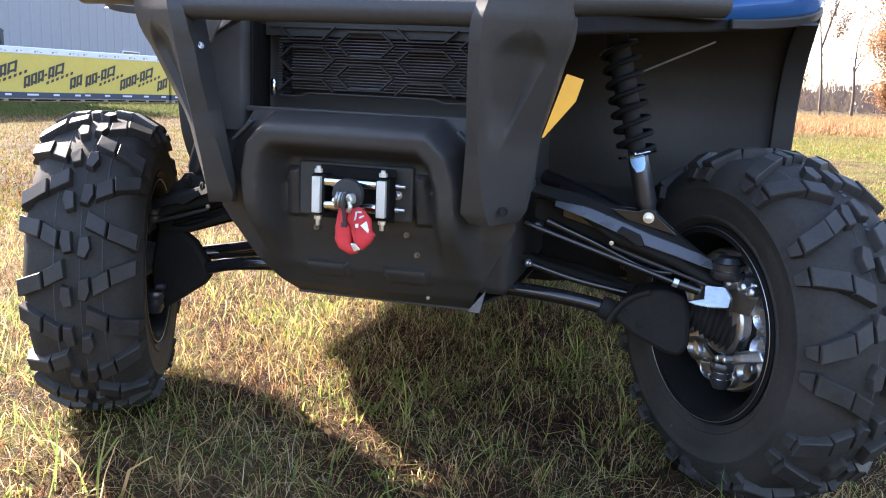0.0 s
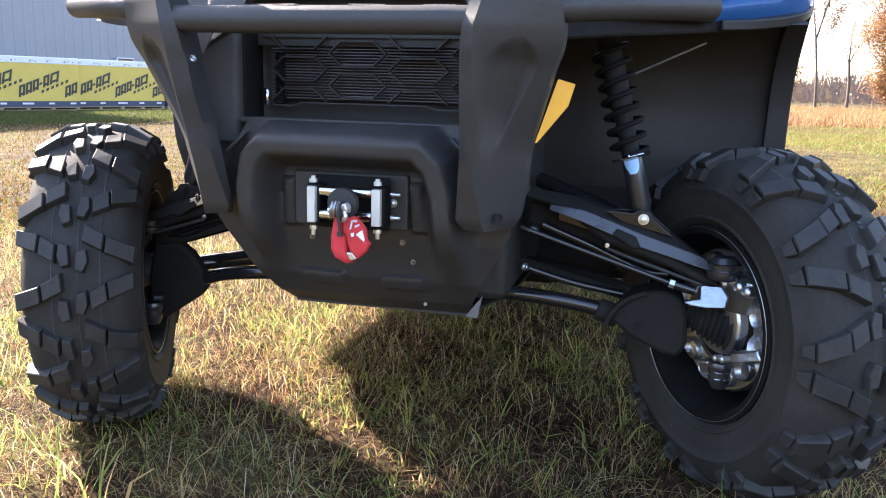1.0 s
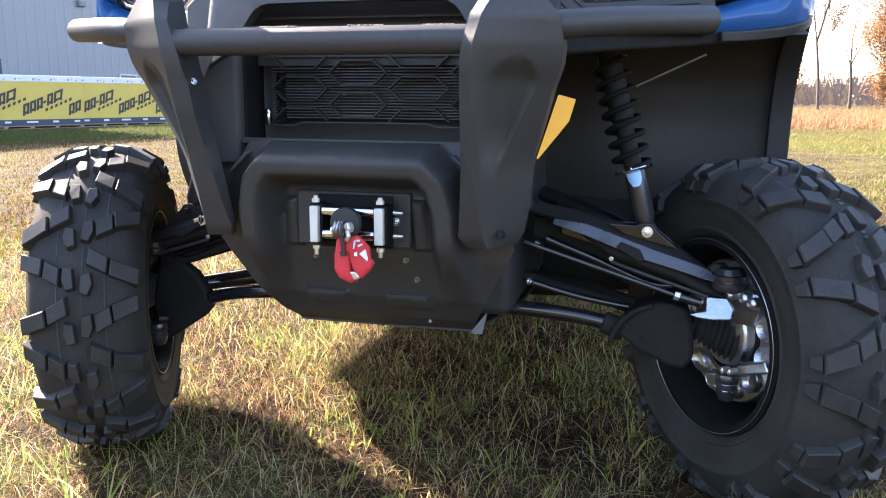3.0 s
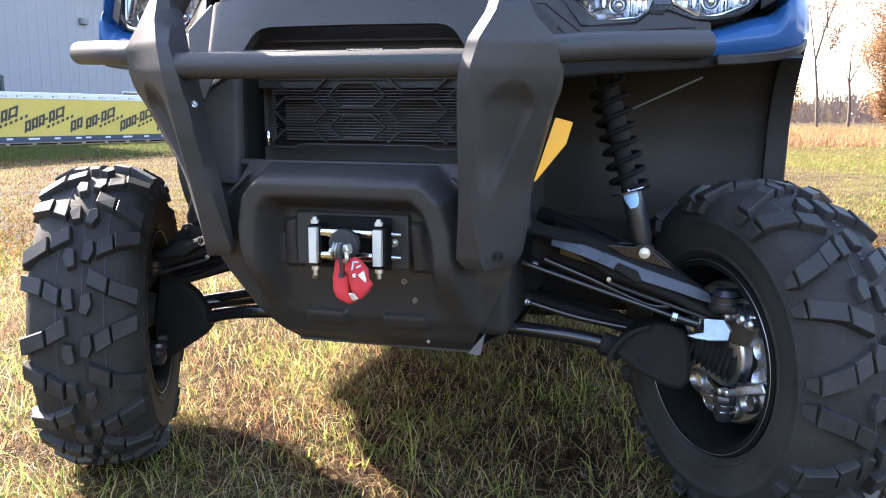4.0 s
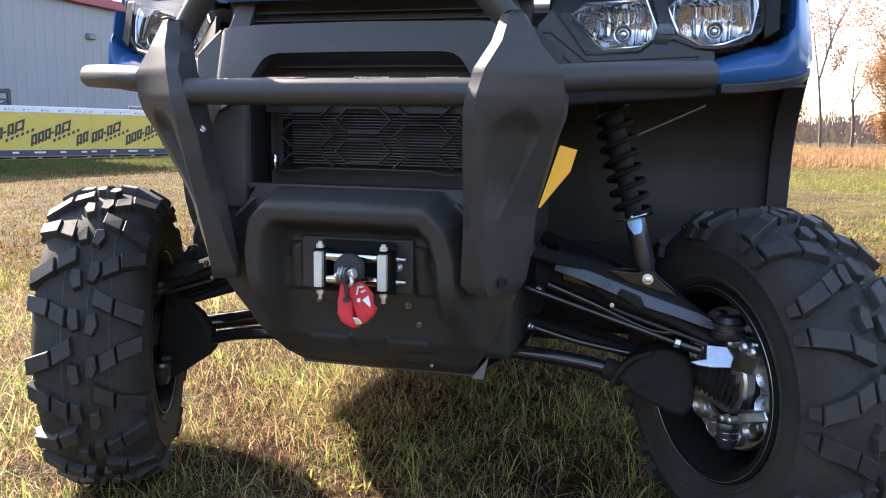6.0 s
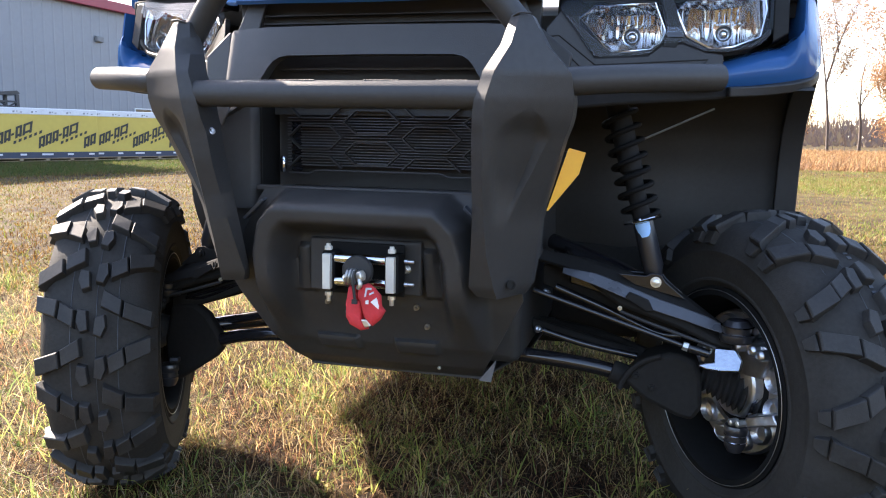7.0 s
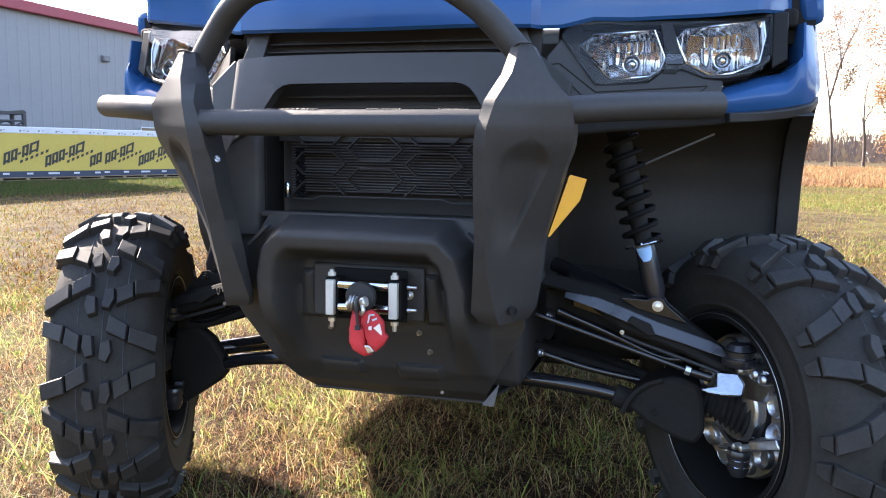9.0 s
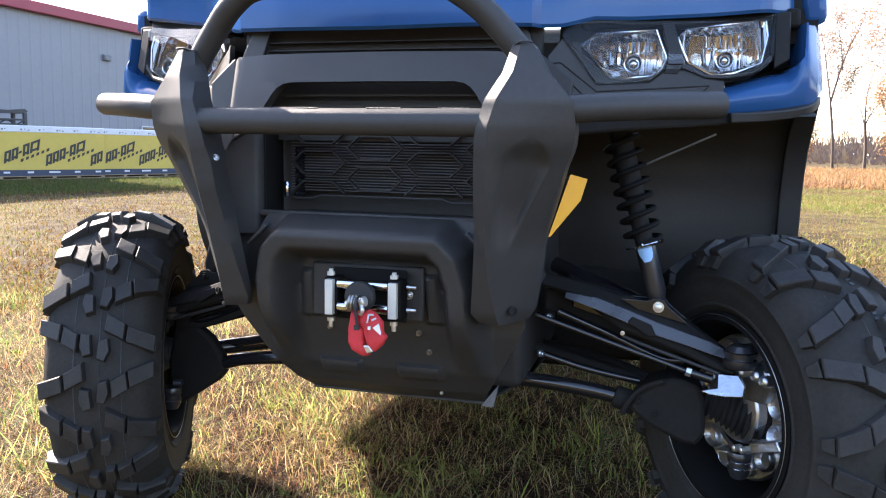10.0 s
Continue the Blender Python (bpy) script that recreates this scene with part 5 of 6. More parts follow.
# winch hook ---------------------------------------------------------
def build_hook():
    hook = thing("winch_hook", "steel winch hook with red webbing pull strap hanging from the fairlead", "hook", m=Matrix.Translation((0.005, -0.03, 0.577)))
    bm = mesh()
    lathe(bm, [(0.0, 0.010), (0.001, 0.027), (0.003, 0.0285), (0.012, 0.029), (0.020, 0.026), (0.021, 0.008)], axis((0.004, -0.018, 0.028), (0.004, 1, 0.028)), 32)
    part("cable_stop", bm, "boot", hook, "black rubber stopper")
    # steel eye with its coiled thimble and side lug
    bm = mesh()
    for k, x in enumerate((-0.006, 0.000, 0.006)):
        ring = [(x + 0.006 * math.sin(a * 1.0) * 0.3, -0.036 + 0.010 * math.cos(a), 0.021 + 0.013 * math.sin(a)) for a in (q * math.pi / 8 for q in range(17))]
        tube(bm, ring, 0.0028 if k != 1 else 0.0034, 8, 1, smooth=False)
    part("thimble", bm, "steel", hook)
    bm = mesh()
    lathe(bm, [(0.0, 0.007), (0.002, 0.0095), (0.010, 0.0095), (0.012, 0.006)], axis((0.014, -0.036, 0.023), (0.030, -0.040, 0.027)), 14)
    lathe(bm, [(0.0, 0.004), (0.001, 0.007), (0.009, 0.008), (0.012, 0.005)], axis((-0.014, -0.034, 0.017), (0.0, -0.036, 0.021)), 14)
    tube(bm, [(0.018, -0.042, 0.018), (0.021, -0.046, 0.010), (0.016, -0.042, 0.002)], 0.0042, 10)
    part("clevis", bm, "zinc", hook)
    bm = mesh()
    tube(bm, [(0.011, -0.048, 0.034), (0.009, -0.052, 0.018), (0.010, -0.050, 0.004), (0.012, -0.048, -0.018)], 0.0030, 8)
    box(bm, (0.012, -0.050, -0.021), (0.009, 0.007, 0.008))
    part("tie", bm, "boot", hook, "black cable tie")
    # folded strap: two padded lobes meeting below
    lobes = ([(-0.007, 0.002), (0.006, 0.004), (0.011, -0.021), (0.019, -0.026), (0.021, -0.059), (0.031, -0.075), (0.018, -0.078), (-0.004, -0.068), (-0.011, -0.054), (-0.012, -0.030)],
             [(0.014, 0.004), (0.031, 0.010), (0.044, 0.002), (0.055, -0.011), (0.058, -0.032), (0.064, -0.039), (0.057, -0.053), (0.042, -0.067), (0.026, -0.053), (0.019, -0.028), (0.012, -0.016)])
    for lobe, tilt in zip(lobes, (0.0, -0.005)):
        cx, cz = sum(q[0] for q in lobe) / len(lobe), sum(q[1] for q in lobe) / len(lobe)
        closed = []
        for (xa, za), (xb, zb) in zip(lobe, lobe[1:] + lobe[:1]):
            closed += [(xa + (xb - xa) * k / 3, za + (zb - za) * k / 3) for k in range(3)]
        rings = []
        for y, k in ((-0.020, 0.92), (-0.024, 1.0), (-0.031, 0.98), (-0.035, 0.86), (-0.0365, 0.55)):
            rings.append([Vector((cx + (x - cx) * k, y + tilt + 0.05 * (z - cz) + 0.0012 * math.sin(z * 260 + x * 90), cz + (z - cz) * k)) for x, z in closed])
        part("strap", loft(mesh(), rings), "red", hook, smooth=60)
    bm = mesh()
    prism(bm, [(0.040, -0.0445, -0.021), (0.050, -0.0435, -0.013), (0.055, -0.0415, -0.028), (0.054, -0.0415, -0.034)], (0, 0.004, 0))
    prism(bm, [(0.031, -0.0455, -0.019), (0.036, -0.0455, -0.018), (0.036, -0.0455, -0.025), (0.031, -0.0455, -0.025)], (0, 0.003, 0))
    part("stitched_mark", bm, "white", hook, "white printed mark")
    bm = mesh()
    for quad in ([(0.028, -0.013), (0.0305, -0.012), (0.034, 0.004), (0.031, 0.004)], [(0.031, 0.004), (0.034, 0.001), (0.041, 0.001), (0.041, 0.004)], [(0.038, -0.009), (0.046, -0.005), (0.045, -0.002), (0.037, -0.006)]):
        prism(bm, [(x, -0.0440, z) for x, z in quad], (0, 0.003, 0))
    part("stitched_mark", bm, "wrap", hook, "grey printed mark")
    bm = mesh()
    prism(bm, [(0.019, -0.038, -0.056), (0.031, -0.040, -0.055), (0.040, -0.041, -0.066), (0.027, -0.039, -0.071)], (0, 0.006, 0))
    part("strap_end", bm, "zinc", hook, bevel=0.002)


build_hook()


# ---------------------------------------------------------------- crates and building
ROW = Vector((0.35, 0.936, 0)).normalized()
BACK = Vector((-ROW.y, ROW.x, 0))
ROW_TURN = math.degrees(math.atan2(ROW.y, ROW.x))


def build_crate():
    """Long carton on a pallet; local x along the row, local -y to the field... its printed face."""
    crate = thing("shipping_crate", "long yellow printed shipping carton with white wrapped top on a pallet", "crate", "crates along the building")
    L, W, H = 2.86, 1.25, 1.34
    bm = mesh()
    box(bm, (L / 2, W / 2, 0.10 + (H - 0.10) / 2), (L, W, H - 0.10))
    part("carton", bm, "carton", crate, bevel=0.012)
    bm = mesh()
    box(bm, (L / 2, W / 2, H - 0.075), (L + 0.012, W + 0.012, 0.17))
    part("top_wrap", bm, "wrap", crate, bevel=0.02)
    bm = mesh()
    box(bm, (L / 2, W / 2, 0.17), (L + 0.008, W + 0.008, 0.15))
    part("printed_band", bm, "navy", crate)
    for x in (0.2, 0.8, 1.43, 2.06, 2.66):
        part("band_mark", box(mesh(), (x, -0.006, 0.185), (0.16 if x != 1.43 else 0.3, 0.004, 0.045)), "wrap", crate)
    bm = mesh()
    for z in (0.015, 0.085):
        box(bm, (L / 2, W / 2, z), (L, W, 0.022))
    for x in (0.06, 0.75, 1.43, 2.1, 2.8):
        box(bm, (x, W / 2, 0.05), (0.10, W, 0.07))
    part("pallet", bm, "pallet", crate)
    made = {}
    letters = ((0.0, 0.165, 0.29, 0), (0.185, 0.165, 0.29, 0), (0.37, 0.165, 0.29, 0), (0.555, 0.075, 0.06, 0.10), (0.655, 0.165, 0.29, 0), (0.84, 0.24, 0.29, 0))
    bars = [("word_bar", -0.05 + k * 1.24 + x, 0.33 + x * 0.38 + up, w, h) for k in range(3) for x, w, h, up in letters]
    bars += [("small_bar", 0.55 + k * 1.24 + i * 0.135, 0.44 + i * 0.052, 0.07, 0.075) for k in range(2) for i in range(6)]
    bars += [("wrap_bar", 0.10 + i * 0.47 + j * (0.075 + 0.02 * (i % 3)), 1.225 + 0.02 * (j % 2), 0.035 if j % 2 else 0.05, 0.025 if j else 0.045) for i in range(6) for j in range(2 + i % 2)]
    for name, x, z, w, h in bars:
        if x + w * 1.2 > L or x < 0:
            continue
        if (name, w, h) not in made:
            rise = w * 0.38 if name != "wrap_bar" else 0.0
            bm = mesh()
            k, e = rise / w, 0.060

            def at(x, z):
                return (x + 0.2 * w * z / h, -0.010, z + x * k)
            if name == "word_bar" and h > 0.2:
                for x0, x1, z0, z1 in ((0, e, 0, h), (w - e, w, 0, h), (e, w - e, h - e, h), (e, w - e, 0.03, 0.03 + e)):
                    prism(bm, [at(x0, z0), at(x1, z0), at(x1, z1), at(x0, z1)], (0, 0.006, 0))
            else:
                prism(bm, [at(0, 0), at(w, 0), at(w, h), at(0, h)], (0, 0.006, 0))
            bar = part(name, bm, "print" if name != "wrap_bar" else "siding", crate)
            made[(name, w, h)] = bar.data
        else:
            bar = new(name, made[(name, w, h)])
            bar.parent = crate
        bar.location = (x, 0, z)
    return crate


SEAM = Vector((-13.74, 17.87, GROUND))
first = build_crate()


def crate_pose(start):
    return Matrix.Translation(start) @ pose(0, 0, 0, 0, 0, ROW_TURN)


first.matrix_world = crate_pose(SEAM - ROW * 2.86)
copy_thing(first, crate_pose(SEAM - ROW * 5.78))
copy_thing(first, crate_pose(SEAM + ROW * 0.03 + BACK * 0.22))
copy_thing(first, crate_pose(SEAM + ROW * 2.95 + BACK * 0.18))


def build_building():
    # it stands a few degrees off the row of crates; local x runs along the wall
    m = Matrix.Translation((-19.3, 21.55, GROUND)) @ pose(0, 0, 0, 0, 0, 85.24)
    b = thing("metal_building", "large grey metal-clad building with dark red roof trim", "building", m=m)
    bm = mesh()
    box(bm, (10, 7, 2.7), (70, 14, 5.4))
    part("wall", bm, "siding", b)
    bm = mesh()
    x = -16.0
    while x < 40:
        prism(bm, [(x, -0.012, 0.05), (x + 0.06, -0.012, 0.05), (x + 0.08, 0.0, 0.05), (x - 0.02, 0.0, 0.05)], (0, 0, 5.3))
        x += 0.45
    part("cladding_rib", bm, "siding", b)
    bm = mesh()
    box(bm, (10, -0.12, 5.36), (70.6, 0.30, 0.34))
    part("roof_trim", bm, "roof", b, bevel=0.02)
    bm = mesh()
    prism(bm, [(-25.3, -0.27, 5.53), (-25.3, 14.2, 5.53), (-25.3, 7, 6.4)], (70.6, 0, 0))
    part("roof", bm, "roof", b)
    # taller block added out of view, to cast shade on the verge
    part("hall", box(mesh(), (-13.7, 7.2, 4.2), (24.6, 14.0, 8.4)), "siding", b)
    part("shade_block_roof", box(mesh(), (-13.7, 7.2, 8.5), (24.8, 14.6, 0.25)), "roof", b, bevel=0.02)
    # wall lamp and louvred vent
    u = 3.64
    bm = mesh()
    prism(bm, [(u - 0.14, -0.01, 3.99), (u - 0.14, -0.12, 3.99), (u - 0.14, -0.15, 4.18), (u - 0.14, -0.01, 4.22)], (0.36, 0, 0))
    lamp = part("wall_lamp", bm, "wall_box", b, bevel=0.02)
    bm = mesh()
    box(bm, (u + 0.04, -0.135, 4.08), (0.28, 0.02, 0.13))
    part("lamp_glass", bm, "wall_box", lamp)
    u = 6.0
    bm = mesh()
    for z in (1.44, 1.51, 1.58):
        box(bm, (u, -0.05, z), (0.9, 0.05, 0.04), Euler((0.5, 0, 0)).to_matrix())
    vent = part("vent", bm, "pallet", b)
    bm = mesh()
    for c, s in (((u - 0.48, -0.05, 1.51), (0.04, 0.06, 0.30)), ((u + 0.48, -0.05, 1.51), (0.04, 0.06, 0.30)), ((u, -0.05, 1.65), (1.0, 0.06, 0.04)), ((u, -0.05, 1.38), (1.0, 0.06, 0.04))):
        box(bm, c, s)
    part("vent_frame", bm, "wrap", vent)
    return b


build_building()


def build_trailer():
    """Dark framed machine standing between the crates and the wall."""
    base = Vector((-15.6, 17.2, GROUND))
    m = Matrix.Translation(base) @ pose(0, 0, 0, 0, 0, ROW_TURN)
    t = thing("loading_rack", "dark steel loading rack parked behind the yellow crates", "rack", m=m)
    for y in (0, 0.6):
        for x in (-2.3, -1.2, -0.05):
            part("upright", box(mesh(), (x, y, 0.86), (0.09, 0.09, 1.72)), "machine", t, bevel=0.01)
    for z, x1 in ((1.40, -0.05), (1.53, -0.12)):
        for y in (-0.03, 0.63):
            part("rail", box(mesh(), ((x1 - 2.39) / 2, y, z), (x1 + 2.39, 0.07, 0.05)), "machine", t, bevel=0.01)
    # lattice between the rails
    for k in range(9):
        bm = mesh()
        tube(bm, [(-2.3 + 0.25 * k, -0.03, 1.40 + 0.13 * (k % 2)), (-2.05 + 0.25 * k, -0.03, 1.53 - 0.13 * (k % 2))], 0.022, 6)
        part("lattice_bar", bm, "machine", t)
    # long tapered arm lying over the rack
    bm = mesh()
    prism(bm, [(-2.4, 0.1, 1.58), (-0.30, 0.1, 1.70), (0.02, 0.1, 1.70), (0.10, 0.1, 1.76), (0.02, 0.1, 1.83), (-0.40, 0.1, 1.78), (-1.2, 0.1, 1.80), (-2.4, 0.1, 1.76)], (0, 0.4, 0))
    part("arm", bm, "machine", t, bevel=0.01)


build_trailer()


# ---------------------------------------------------------------- trees and distance
def branch_mesh(bm, p, d, length, r, depth, rng, tips, low=0.35):
    pts, q, way = [p.copy()], p.copy(), d.copy()
    n = 4
    for i in range(n):
        way = (way + Vector((rng.uniform(-0.16, 0.16), rng.uniform(-0.16, 0.16), rng.uniform(-0.05, 0.10)))).normalized()
        q = q + way * (length / n)
        pts.append(q.copy())
    tube(bm, pts, r, 6 if depth else 8, 2, r * 0.45)
    if depth >= 3 or length < 0.35:
        tips.extend(pts[1:])
        return
    for k in range(rng.randint(8, 11) if depth == 0 else rng.randint(3, 5)):
        t = rng.uniform(low if depth == 0 else 0.3, 1.0)
        i = min(int(t * n), n - 1)
        at = pts[i].lerp(pts[i + 1], t * n - i)
        side = Vector((rng.uniform(-1, 1), rng.uniform(-1, 1), rng.uniform(0.15, 0.9))).normalized()
        branch_mesh(bm, at, (way * 0.45 + side * 0.75).normalized(), length * rng.uniform(0.38, 0.58), r * (1 - 0.55 * t) * 0.6, depth + 1, rng, tips)


def leaf_cloud(points, per, spread, size, rng):
    bm = mesh()
    for p in points:
        for _ in range(per):
            c = p + Vector((rng.gauss(0, spread), rng.gauss(0, spread), rng.gauss(0, spread)))
            a = Vector((rng.uniform(-1, 1), rng.uniform(-1, 1), rng.uniform(-1, 1))).normalized() * size * rng.uniform(0.6, 1.3)
            b = a.orthogonal().normalized() * a.length * rng.uniform(0.5, 0.9)
            bm.faces.new([bm.verts.new(c + v) for v in (-a, b * 0.8, a, -b * 0.8)])
    return bm


def build_tree(x, y, height, seed, per, label, size=0.085, spread=0.35, trunk=0.009, lean=(0, 0), low=0.35, stems=1):
    rng = random.Random(seed)
    t = thing("tree", label, "tree", m=Matrix.Translation((x, y, GROUND - 0.05)))
    bm, tips = mesh(), []
    for k in range(stems):
        way = Vector((lean[0] + (rng.uniform(-0.5, 0.5) if stems > 1 else 0), lean[1] + (rng.uniform(-0.5, 0.5) if stems > 1 else 0), 1)).normalized()
        branch_mesh(bm, Vector((0, 0, 0)), way, height * 0.8, height * trunk, 0, rng, tips, low)
    part("trunk", bm, "bark", t, smooth=60)
    if per:
        part("crown", leaf_cloud(tips, per, spread, size, rng), "leaf", t, "sparse rust-brown autumn leaves")


def build_forked_tree(x, y, label, stem, limbs, seed, per, r=0.13, size=0.10):
    """A stem that forks into given limbs, each with its own twigs."""
    rng = random.Random(seed)
    t = thing("tree", label, "tree", m=Matrix.Translation((x, y, GROUND - 0.05)))
    bm, tips = mesh(), []
    tube(bm, stem, r, 8, 3, r * 0.7)
    for p, q, k in limbs:
        p, q = Vector(p), Vector(q)
        mid = (p + q) / 2 + Vector((rng.uniform(-0.3, 0.3), 0, 0.2))
        path = spline([p, mid, q], 5)
        tube(bm, path, r * k, 6, 1, r * k * 0.3)
        for i in range(2, len(path)):
            for _ in range(3):
                side = Vector((rng.uniform(-1, 1), rng.uniform(-1, 1), rng.uniform(0.0, 0.9))).normalized()
                branch_mesh(bm, path[i], side, (q - p).length * rng.uniform(0.15, 0.34), r * k * 0.26, 2, rng, tips)
    part("trunk", bm, "bark", t, smooth=60)
    if per:
        part("crown", leaf_cloud(tips, per, 0.24, size, rng), "leaf", t, "sparse rust-brown autumn leaves")


build_forked_tree(12.25, 55.0, "tall thin forked tree with sparse rust-coloured leaves", [(0, 0, 0), (-0.12, 0, 2.2), (-0.40, 0, 4.5)],
                  [((-0.4, 0, 4.4), (1.3, 0, 9.8), 0.7), ((-0.4, 0, 4.5), (-1.0, 0.3, 8.4), 0.55), ((0.2, 0, 6.4), (-0.4, 0.4, 9.9), 0.4), ((-0.3, 0, 4.0), (0.9, -0.3, 6.2), 0.3)], 3, 4, r=0.10, size=0.058)
build_forked_tree(14.1, 55.0, "bare snag with a thick trunk and thin upper twigs", [(0, 0, 0), (0.0, 0, 1.6), (-0.15, 0, 3.1)],
                  [((-0.15, 0, 3.0), (0.2, 0, 6.6), 0.5), ((-0.15, 0, 3.0), (0.9, 0, 4.6), 0.45), ((-0.15, 0, 2.9), (-0.8, 0.2, 4.4), 0.35)], 8, 0, r=0.115)
build_tree(13.2, 58.0, 4.2, 41, 1, "thin leafless sapling among the dry grass", size=0.06, low=0.2, trunk=0.007)
build_tree(12.9, 53.0, 3.2, 43, 0, "thin leafless sapling among the dry grass", low=0.2, trunk=0.007)
build_tree(16.1, 50.0, 7.6, 12, 18, "broad tree in dense orange-brown autumn leaf", size=0.062, spread=0.42, low=0.12, stems=3, trunk=0.008)
build_tree(17.9, 51.0, 9.5, 15, 16, "broad tree in dense orange-brown autumn leaf", size=0.062, spread=0.45, low=0.12, stems=3, trunk=0.008)
build_tree(14.9, 49.0, 2.6, 33, 4, "low brown brush under the trees", size=0.07, spread=0.3, low=0.05, stems=5, trunk=0.006)
build_tree(11.0, 62.0, 3.2, 37, 2, "low brown shrub beside the tall dry grass", size=0.08, spread=0.3, low=0.08, stems=3, trunk=0.006)


# the edge of the wood goes on round the field
for k, (x, y, h) in enumerate(((24.0, 44.0, 10.0), (31.0, 38.0, 11.0), (37.0, 30.0, 10.0), (41.0, 20.0, 11.5), (43.0, 9.0, 10.0), (44.0, -2.0, 11.0))):
    build_tree(x, y, h, 60 + k, 4, "broad tree in orange-brown leaf at the wood's edge", size=0.16, spread=0.5, low=0.12, stems=3, trunk=0.009)


def build_far_woods():
    rng = random.Random(5)
    bm = mesh()
    for k in range(46000):
        a = radians(rng.uniform(-75, 60))
        r = rng.uniform(120, 230)
        x, y = 0.5 + math.sin(a) * r, -1.4 + math.cos(a) * r
        h = (3.2 + 1.6 * noise.noise((a * 9, 0, 0)) + rng.uniform(-1, 1.2)) * (r / 160)
        c = Vector((x, y, GROUND + rng.random() ** 0.8 * h))
        up = Vector((rng.uniform(-0.5, 0.5), rng.uniform(-0.5, 0.5), 1)).normalized() * rng.uniform(0.3, 0.9)
        across = Vector((math.cos(a + rng.uniform(-1, 1)), -math.sin(a), rng.uniform(-0.4, 0.4))) * rng.uniform(0.12, 0.4)
        if k % 2:  # bare twigs that stand out above
            c.z += 0.35 * h
            up, across = up * 1.5, across * 0.22
        bm.faces.new([bm.verts.new(c + v) for v in (-up, across, up, -across)])
    # they close the field on its other side
    for _ in range(26000):
        a = radians(rng.uniform(75, 275))
        r = rng.uniform(62, 85)
        x, y = 0.5 + math.sin(a) * r, -1.4 + math.cos(a) * r
        h = 8.0 + 2.5 * noise.noise((a * 7, 3, 0)) + rng.uniform(-1.2, 1.2)
        c = Vector((x, y, GROUND + rng.random() ** 0.8 * h))
        up = Vector((rng.uniform(-0.6, 0.6), rng.uniform(-0.6, 0.6), 1)).normalized() * rng.uniform(0.4, 0.9)
        across = Vector((math.cos(a + rng.uniform(-1, 1)), -math.sin(a), rng.uniform(-0.4, 0.4))) * rng.uniform(0.15, 0.4)
        bm.faces.new([bm.verts.new(c + v) for v in (-up, across, up, -across)])
    ob = part("far_woods", bm, "woods")
    tagged(ob, "distant grey-brown autumn woods along the horizon", "woods", kind="stuff")


build_far_woods()


# ---------------------------------------------------------------- grass
def blades(name, xy, height, width, bend, mat, label, seed, fine=False):
    """One mesh of curved blades, each one quad and a tip, or two quads and a tip where they are near."""
    rng = np.random.default_rng(seed)
    n = len(xy)
    h = height * rng.uniform(0.35, 1.3, n)
    w = width * rng.uniform(0.6, 1.3, n) * 0.5
    a = rng.uniform(0, 2 * np.pi, n)
    b = bend * rng.uniform(0.05, 1.4, n)
    ca, sa = np.cos(a), np.sin(a)
    fa = a + rng.uniform(-1.2, 1.2, n)
    cf, sf = -np.sin(fa), np.cos(fa)
    lean = rng.normal(0, 0.28, (n, 2))
    steps = [(0.0, 1.0), (0.0, -1.0), (0.4, 0.95), (0.4, -0.95), (0.75, 0.6), (0.75, -0.6), (1.0, 0.0)]
    faces, starts = [0, 1, 3, 2, 2, 3, 5, 4, 4, 5, 6], [0, 4, 8]
    if not fine:
        steps = [(0.0, 1.0), (0.0, -1.0), (0.55, 0.8), (0.55, -0.8), (1.0, 0.0)]
        faces, starts = [0, 1, 3, 2, 2, 3, 4], [0, 4]
    m = len(steps)
    co = np.zeros((n, m, 3))
    for k, (t, ww) in enumerate(steps):
        out = h * b * t * t
        co[:, k, 0] = xy[:, 0] + ca * out + lean[:, 0] * h * t + cf * w * ww
        co[:, k, 1] = xy[:, 1] + sa * out + lean[:, 1] * h * t + sf * w * ww
        co[:, k, 2] = GROUND - 0.004 + h * t * (1 - 0.42 * np.minimum(b, 2.1) * t * t)
    me = bpy.data.meshes.new(name)
    me.vertices.add(n * m)
    me.vertices.foreach_set("co", co.astype(np.float32).ravel())
    me.loops.add(n * len(faces))
    me.polygons.add(n * len(starts))
    me.loops.foreach_set("vertex_index", ((np.arange(n) * m)[:, None] + np.array(faces)).astype(np.int32).ravel())
    me.polygons.foreach_set("loop_start", ((np.arange(n) * len(faces))[:, None] + np.array(starts)).astype(np.int32).ravel())
    me.update(calc_edges=True)
    me.materials.append(M[mat])
    ob = new(name, me)
    tagged(ob, label, "grass", kind="stuff")
    return ob


def scatter(n, x0, x1, y0, y1, seed, keep=None):
    rng = np.random.default_rng(seed)
    p = np.column_stack((rng.uniform(x0, x1, n), rng.uniform(y0, y1, n)))
    return p if keep is None else p[keep(p, rng)]


def off_tyres(p, rng):
    ok = np.ones(len(p), bool)
    for c in (WHEEL_R, WHEEL_L):
        ok &= np.hypot(p[:, 0] - c[0], p[:, 1] - c[1]) > 0.13
    return ok


def disc(n, cx, cy, r0, r1, seed, power=1.0, keep=None):
    rng = np.random.default_rng(seed)
    r = r0 + (r1 - r0) * rng.random(n) ** power
    a = rng.uniform(0, 2 * np.pi, n)
    p = np.column_stack((cx + r * np.cos(a), cy + r * np.sin(a)))
    return p if keep is None else p[keep(p, rng)]


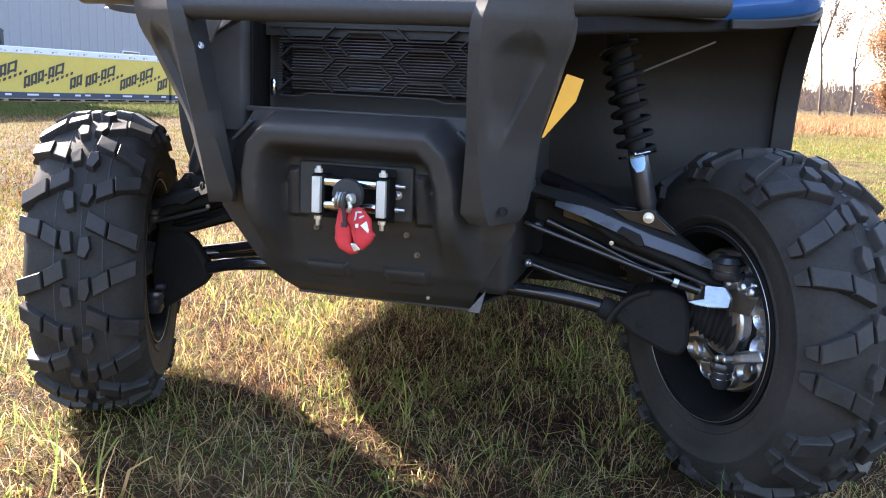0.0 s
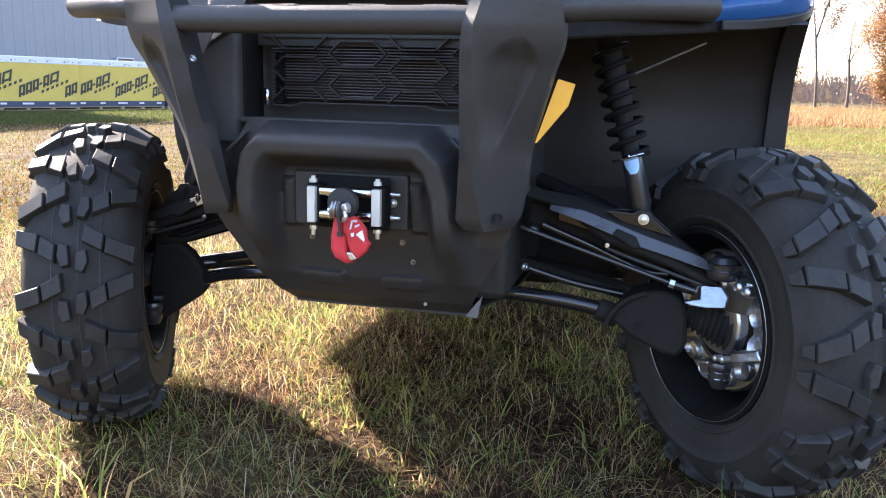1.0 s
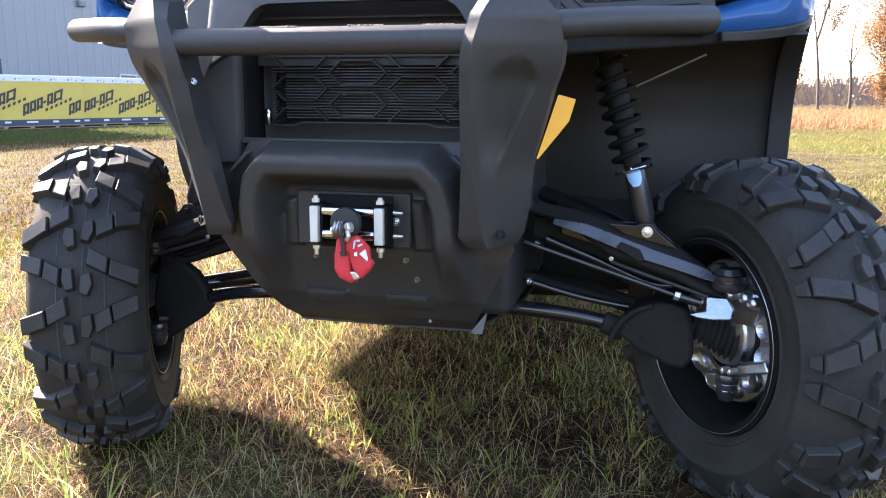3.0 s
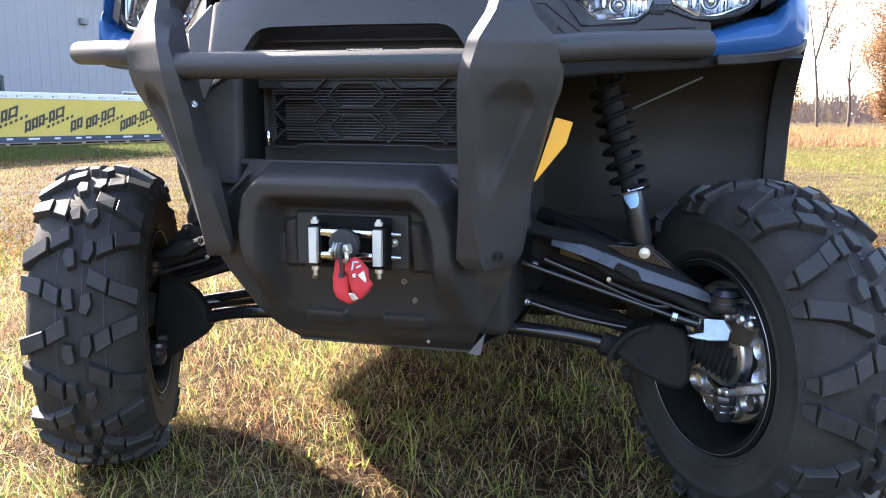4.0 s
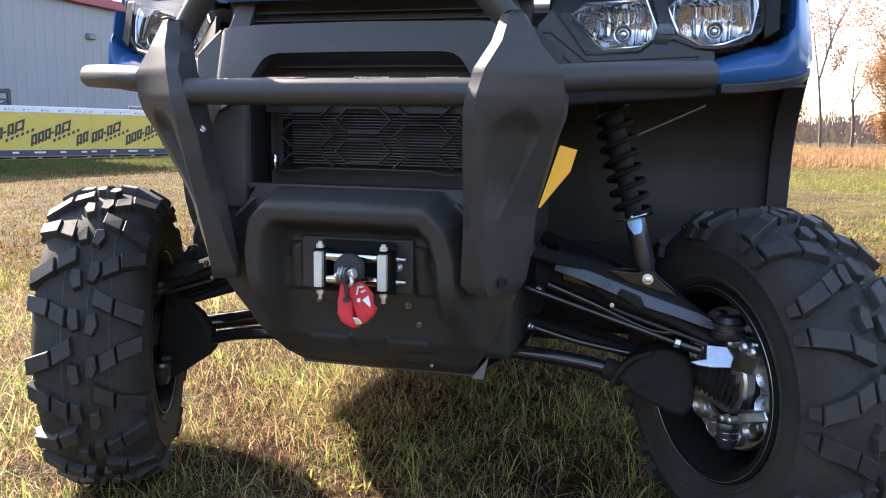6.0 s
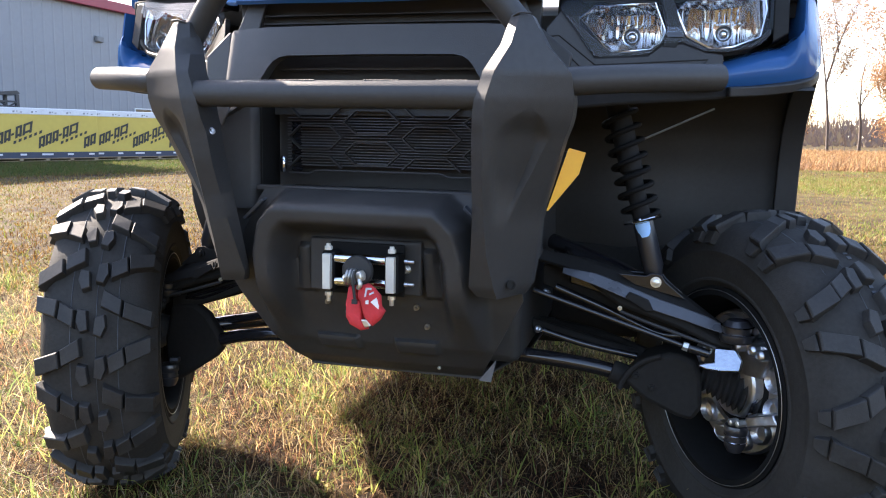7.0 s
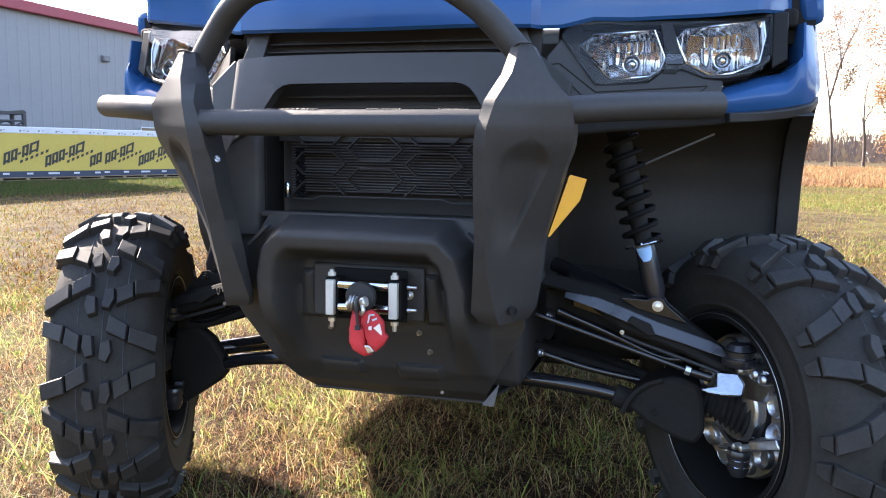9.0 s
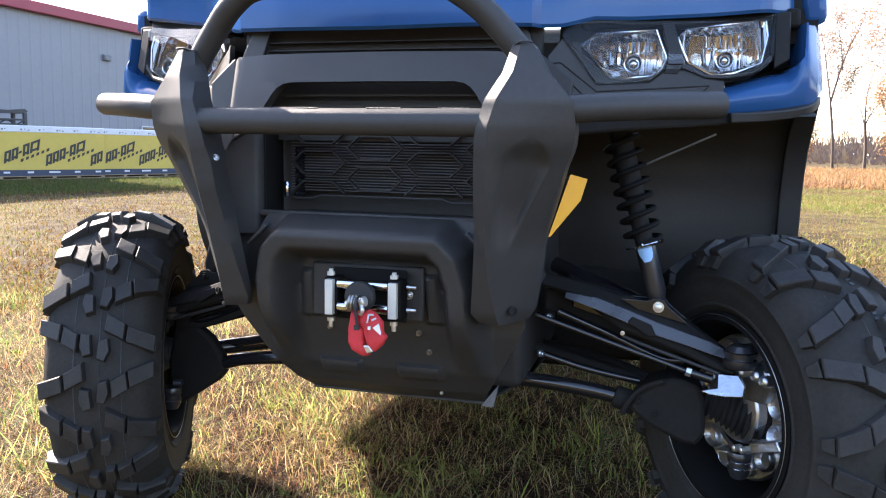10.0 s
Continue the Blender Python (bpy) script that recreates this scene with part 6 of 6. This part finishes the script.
def clumps(p, rng):
    return off_tyres(p, rng) & (np.sin(p[:, 0] * 7 + np.cos(p[:, 1] * 4)) * np.cos(p[:, 1] * 6) + rng.uniform(-0.5, 0.5, len(p)) > 0.1)


def tufts(n, per, cx, cy, r1, seed, keep):
    """Roots of blades that spring from common tufts."""
    roots = disc(n, cx, cy, 0, r1, seed, 0.6, keep)
    rng = np.random.default_rng(seed + 100)
    return np.repeat(roots, per, axis=0) + rng.normal(0, 0.007, (len(roots) * per, 2))


def tufts_at(places, per, seed):
    rng = np.random.default_rng(seed)
    return np.repeat(np.array(places), per, axis=0) + rng.normal(0, 0.02, (len(places) * per, 2))


blades("shaded_thatch", disc(140000, -0.1, 1.0, 0, 3.4, 10, 0.66, off_tyres), 0.036, 0.0024, 2.0, "thatch", "flattened dead straw, darkened for the shade between the living blades", 5)
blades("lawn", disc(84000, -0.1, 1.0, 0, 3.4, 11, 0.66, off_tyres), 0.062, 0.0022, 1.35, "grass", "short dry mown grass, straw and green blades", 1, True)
blades("green_tufts", tufts(3000, 7, -0.3, 1.0, 3.2, 12, clumps), 0.082, 0.0030, 1.15, "green_grass", "longer fresh green blades in tufts among the dry lawn", 2, True)
blades("long_blades", scatter(700, -1.6, 1.2, -0.6, 1.9, 18, off_tyres), 0.14, 0.0040, 1.2, "green_grass", "single long bright green grass blades", 8, True)
blades("weed_leaves", tufts(420, 6, -0.3, 0.9, 2.2, 20, clumps), 0.034, 0.014, 1.0, "green_grass", "small broad-leaved weeds low in the grass", 11, True)
blades("corner_blades", tufts_at(((-0.56, -0.14), (-0.51, -0.10), (-0.47, -0.12), (-0.61, -0.05), (-0.42, -0.13)), 3, 19), 0.16, 0.0055, 0.7, "green_grass", "a few long bright green blades by the tyre's shadow", 9, True)
blades("straw_tufts", tufts(2600, 6, -0.2, 1.2, 3.4, 16, off_tyres), 0.095, 0.0020, 1.7, "grass", "longer pale straw stalks in tufts", 6, True)
blades("pale_stalks", tufts(9000, 3, -0.3, 1.0, 3.2, 23, off_tyres), 0.085, 0.0015, 1.6, "pale_straw", "bleached straw stalks lying over the grass", 12, True)
blades("lawn_beyond", disc(340000, -0.5, 1.3, 2.4, 21.0, 13, 1.25), 0.055, 0.0085, 1.1, "field", "dry mown field grass", 3)
blades("field_grass", scatter(130000, 1.0, 12.0, 6.0, 26.0, 17), 0.080, 0.012, 0.9, "field_green", "thicker yellow-green field grass", 7)
_rng = np.random.default_rng(77)
_band = np.array([[SEAM.x, SEAM.y]]) + np.outer(_rng.uniform(-9, 6, 45000), (ROW.x, ROW.y)) - np.outer(1.2 + 4.8 * _rng.random(45000) ** 1.4, (BACK.x, BACK.y))
blades("verge_grass", _band, 0.10, 0.012, 0.9, "verge", "longer green grass in front of the crates, darkened for the building's shade", 10)
blades("tall_dry_grass", scatter(60000, 4.0, 24.0, 23.0, 58.0, 14), 0.37, 0.028, 1.2, "tall", "tall rusty dry grass at the edge of the field", 4)
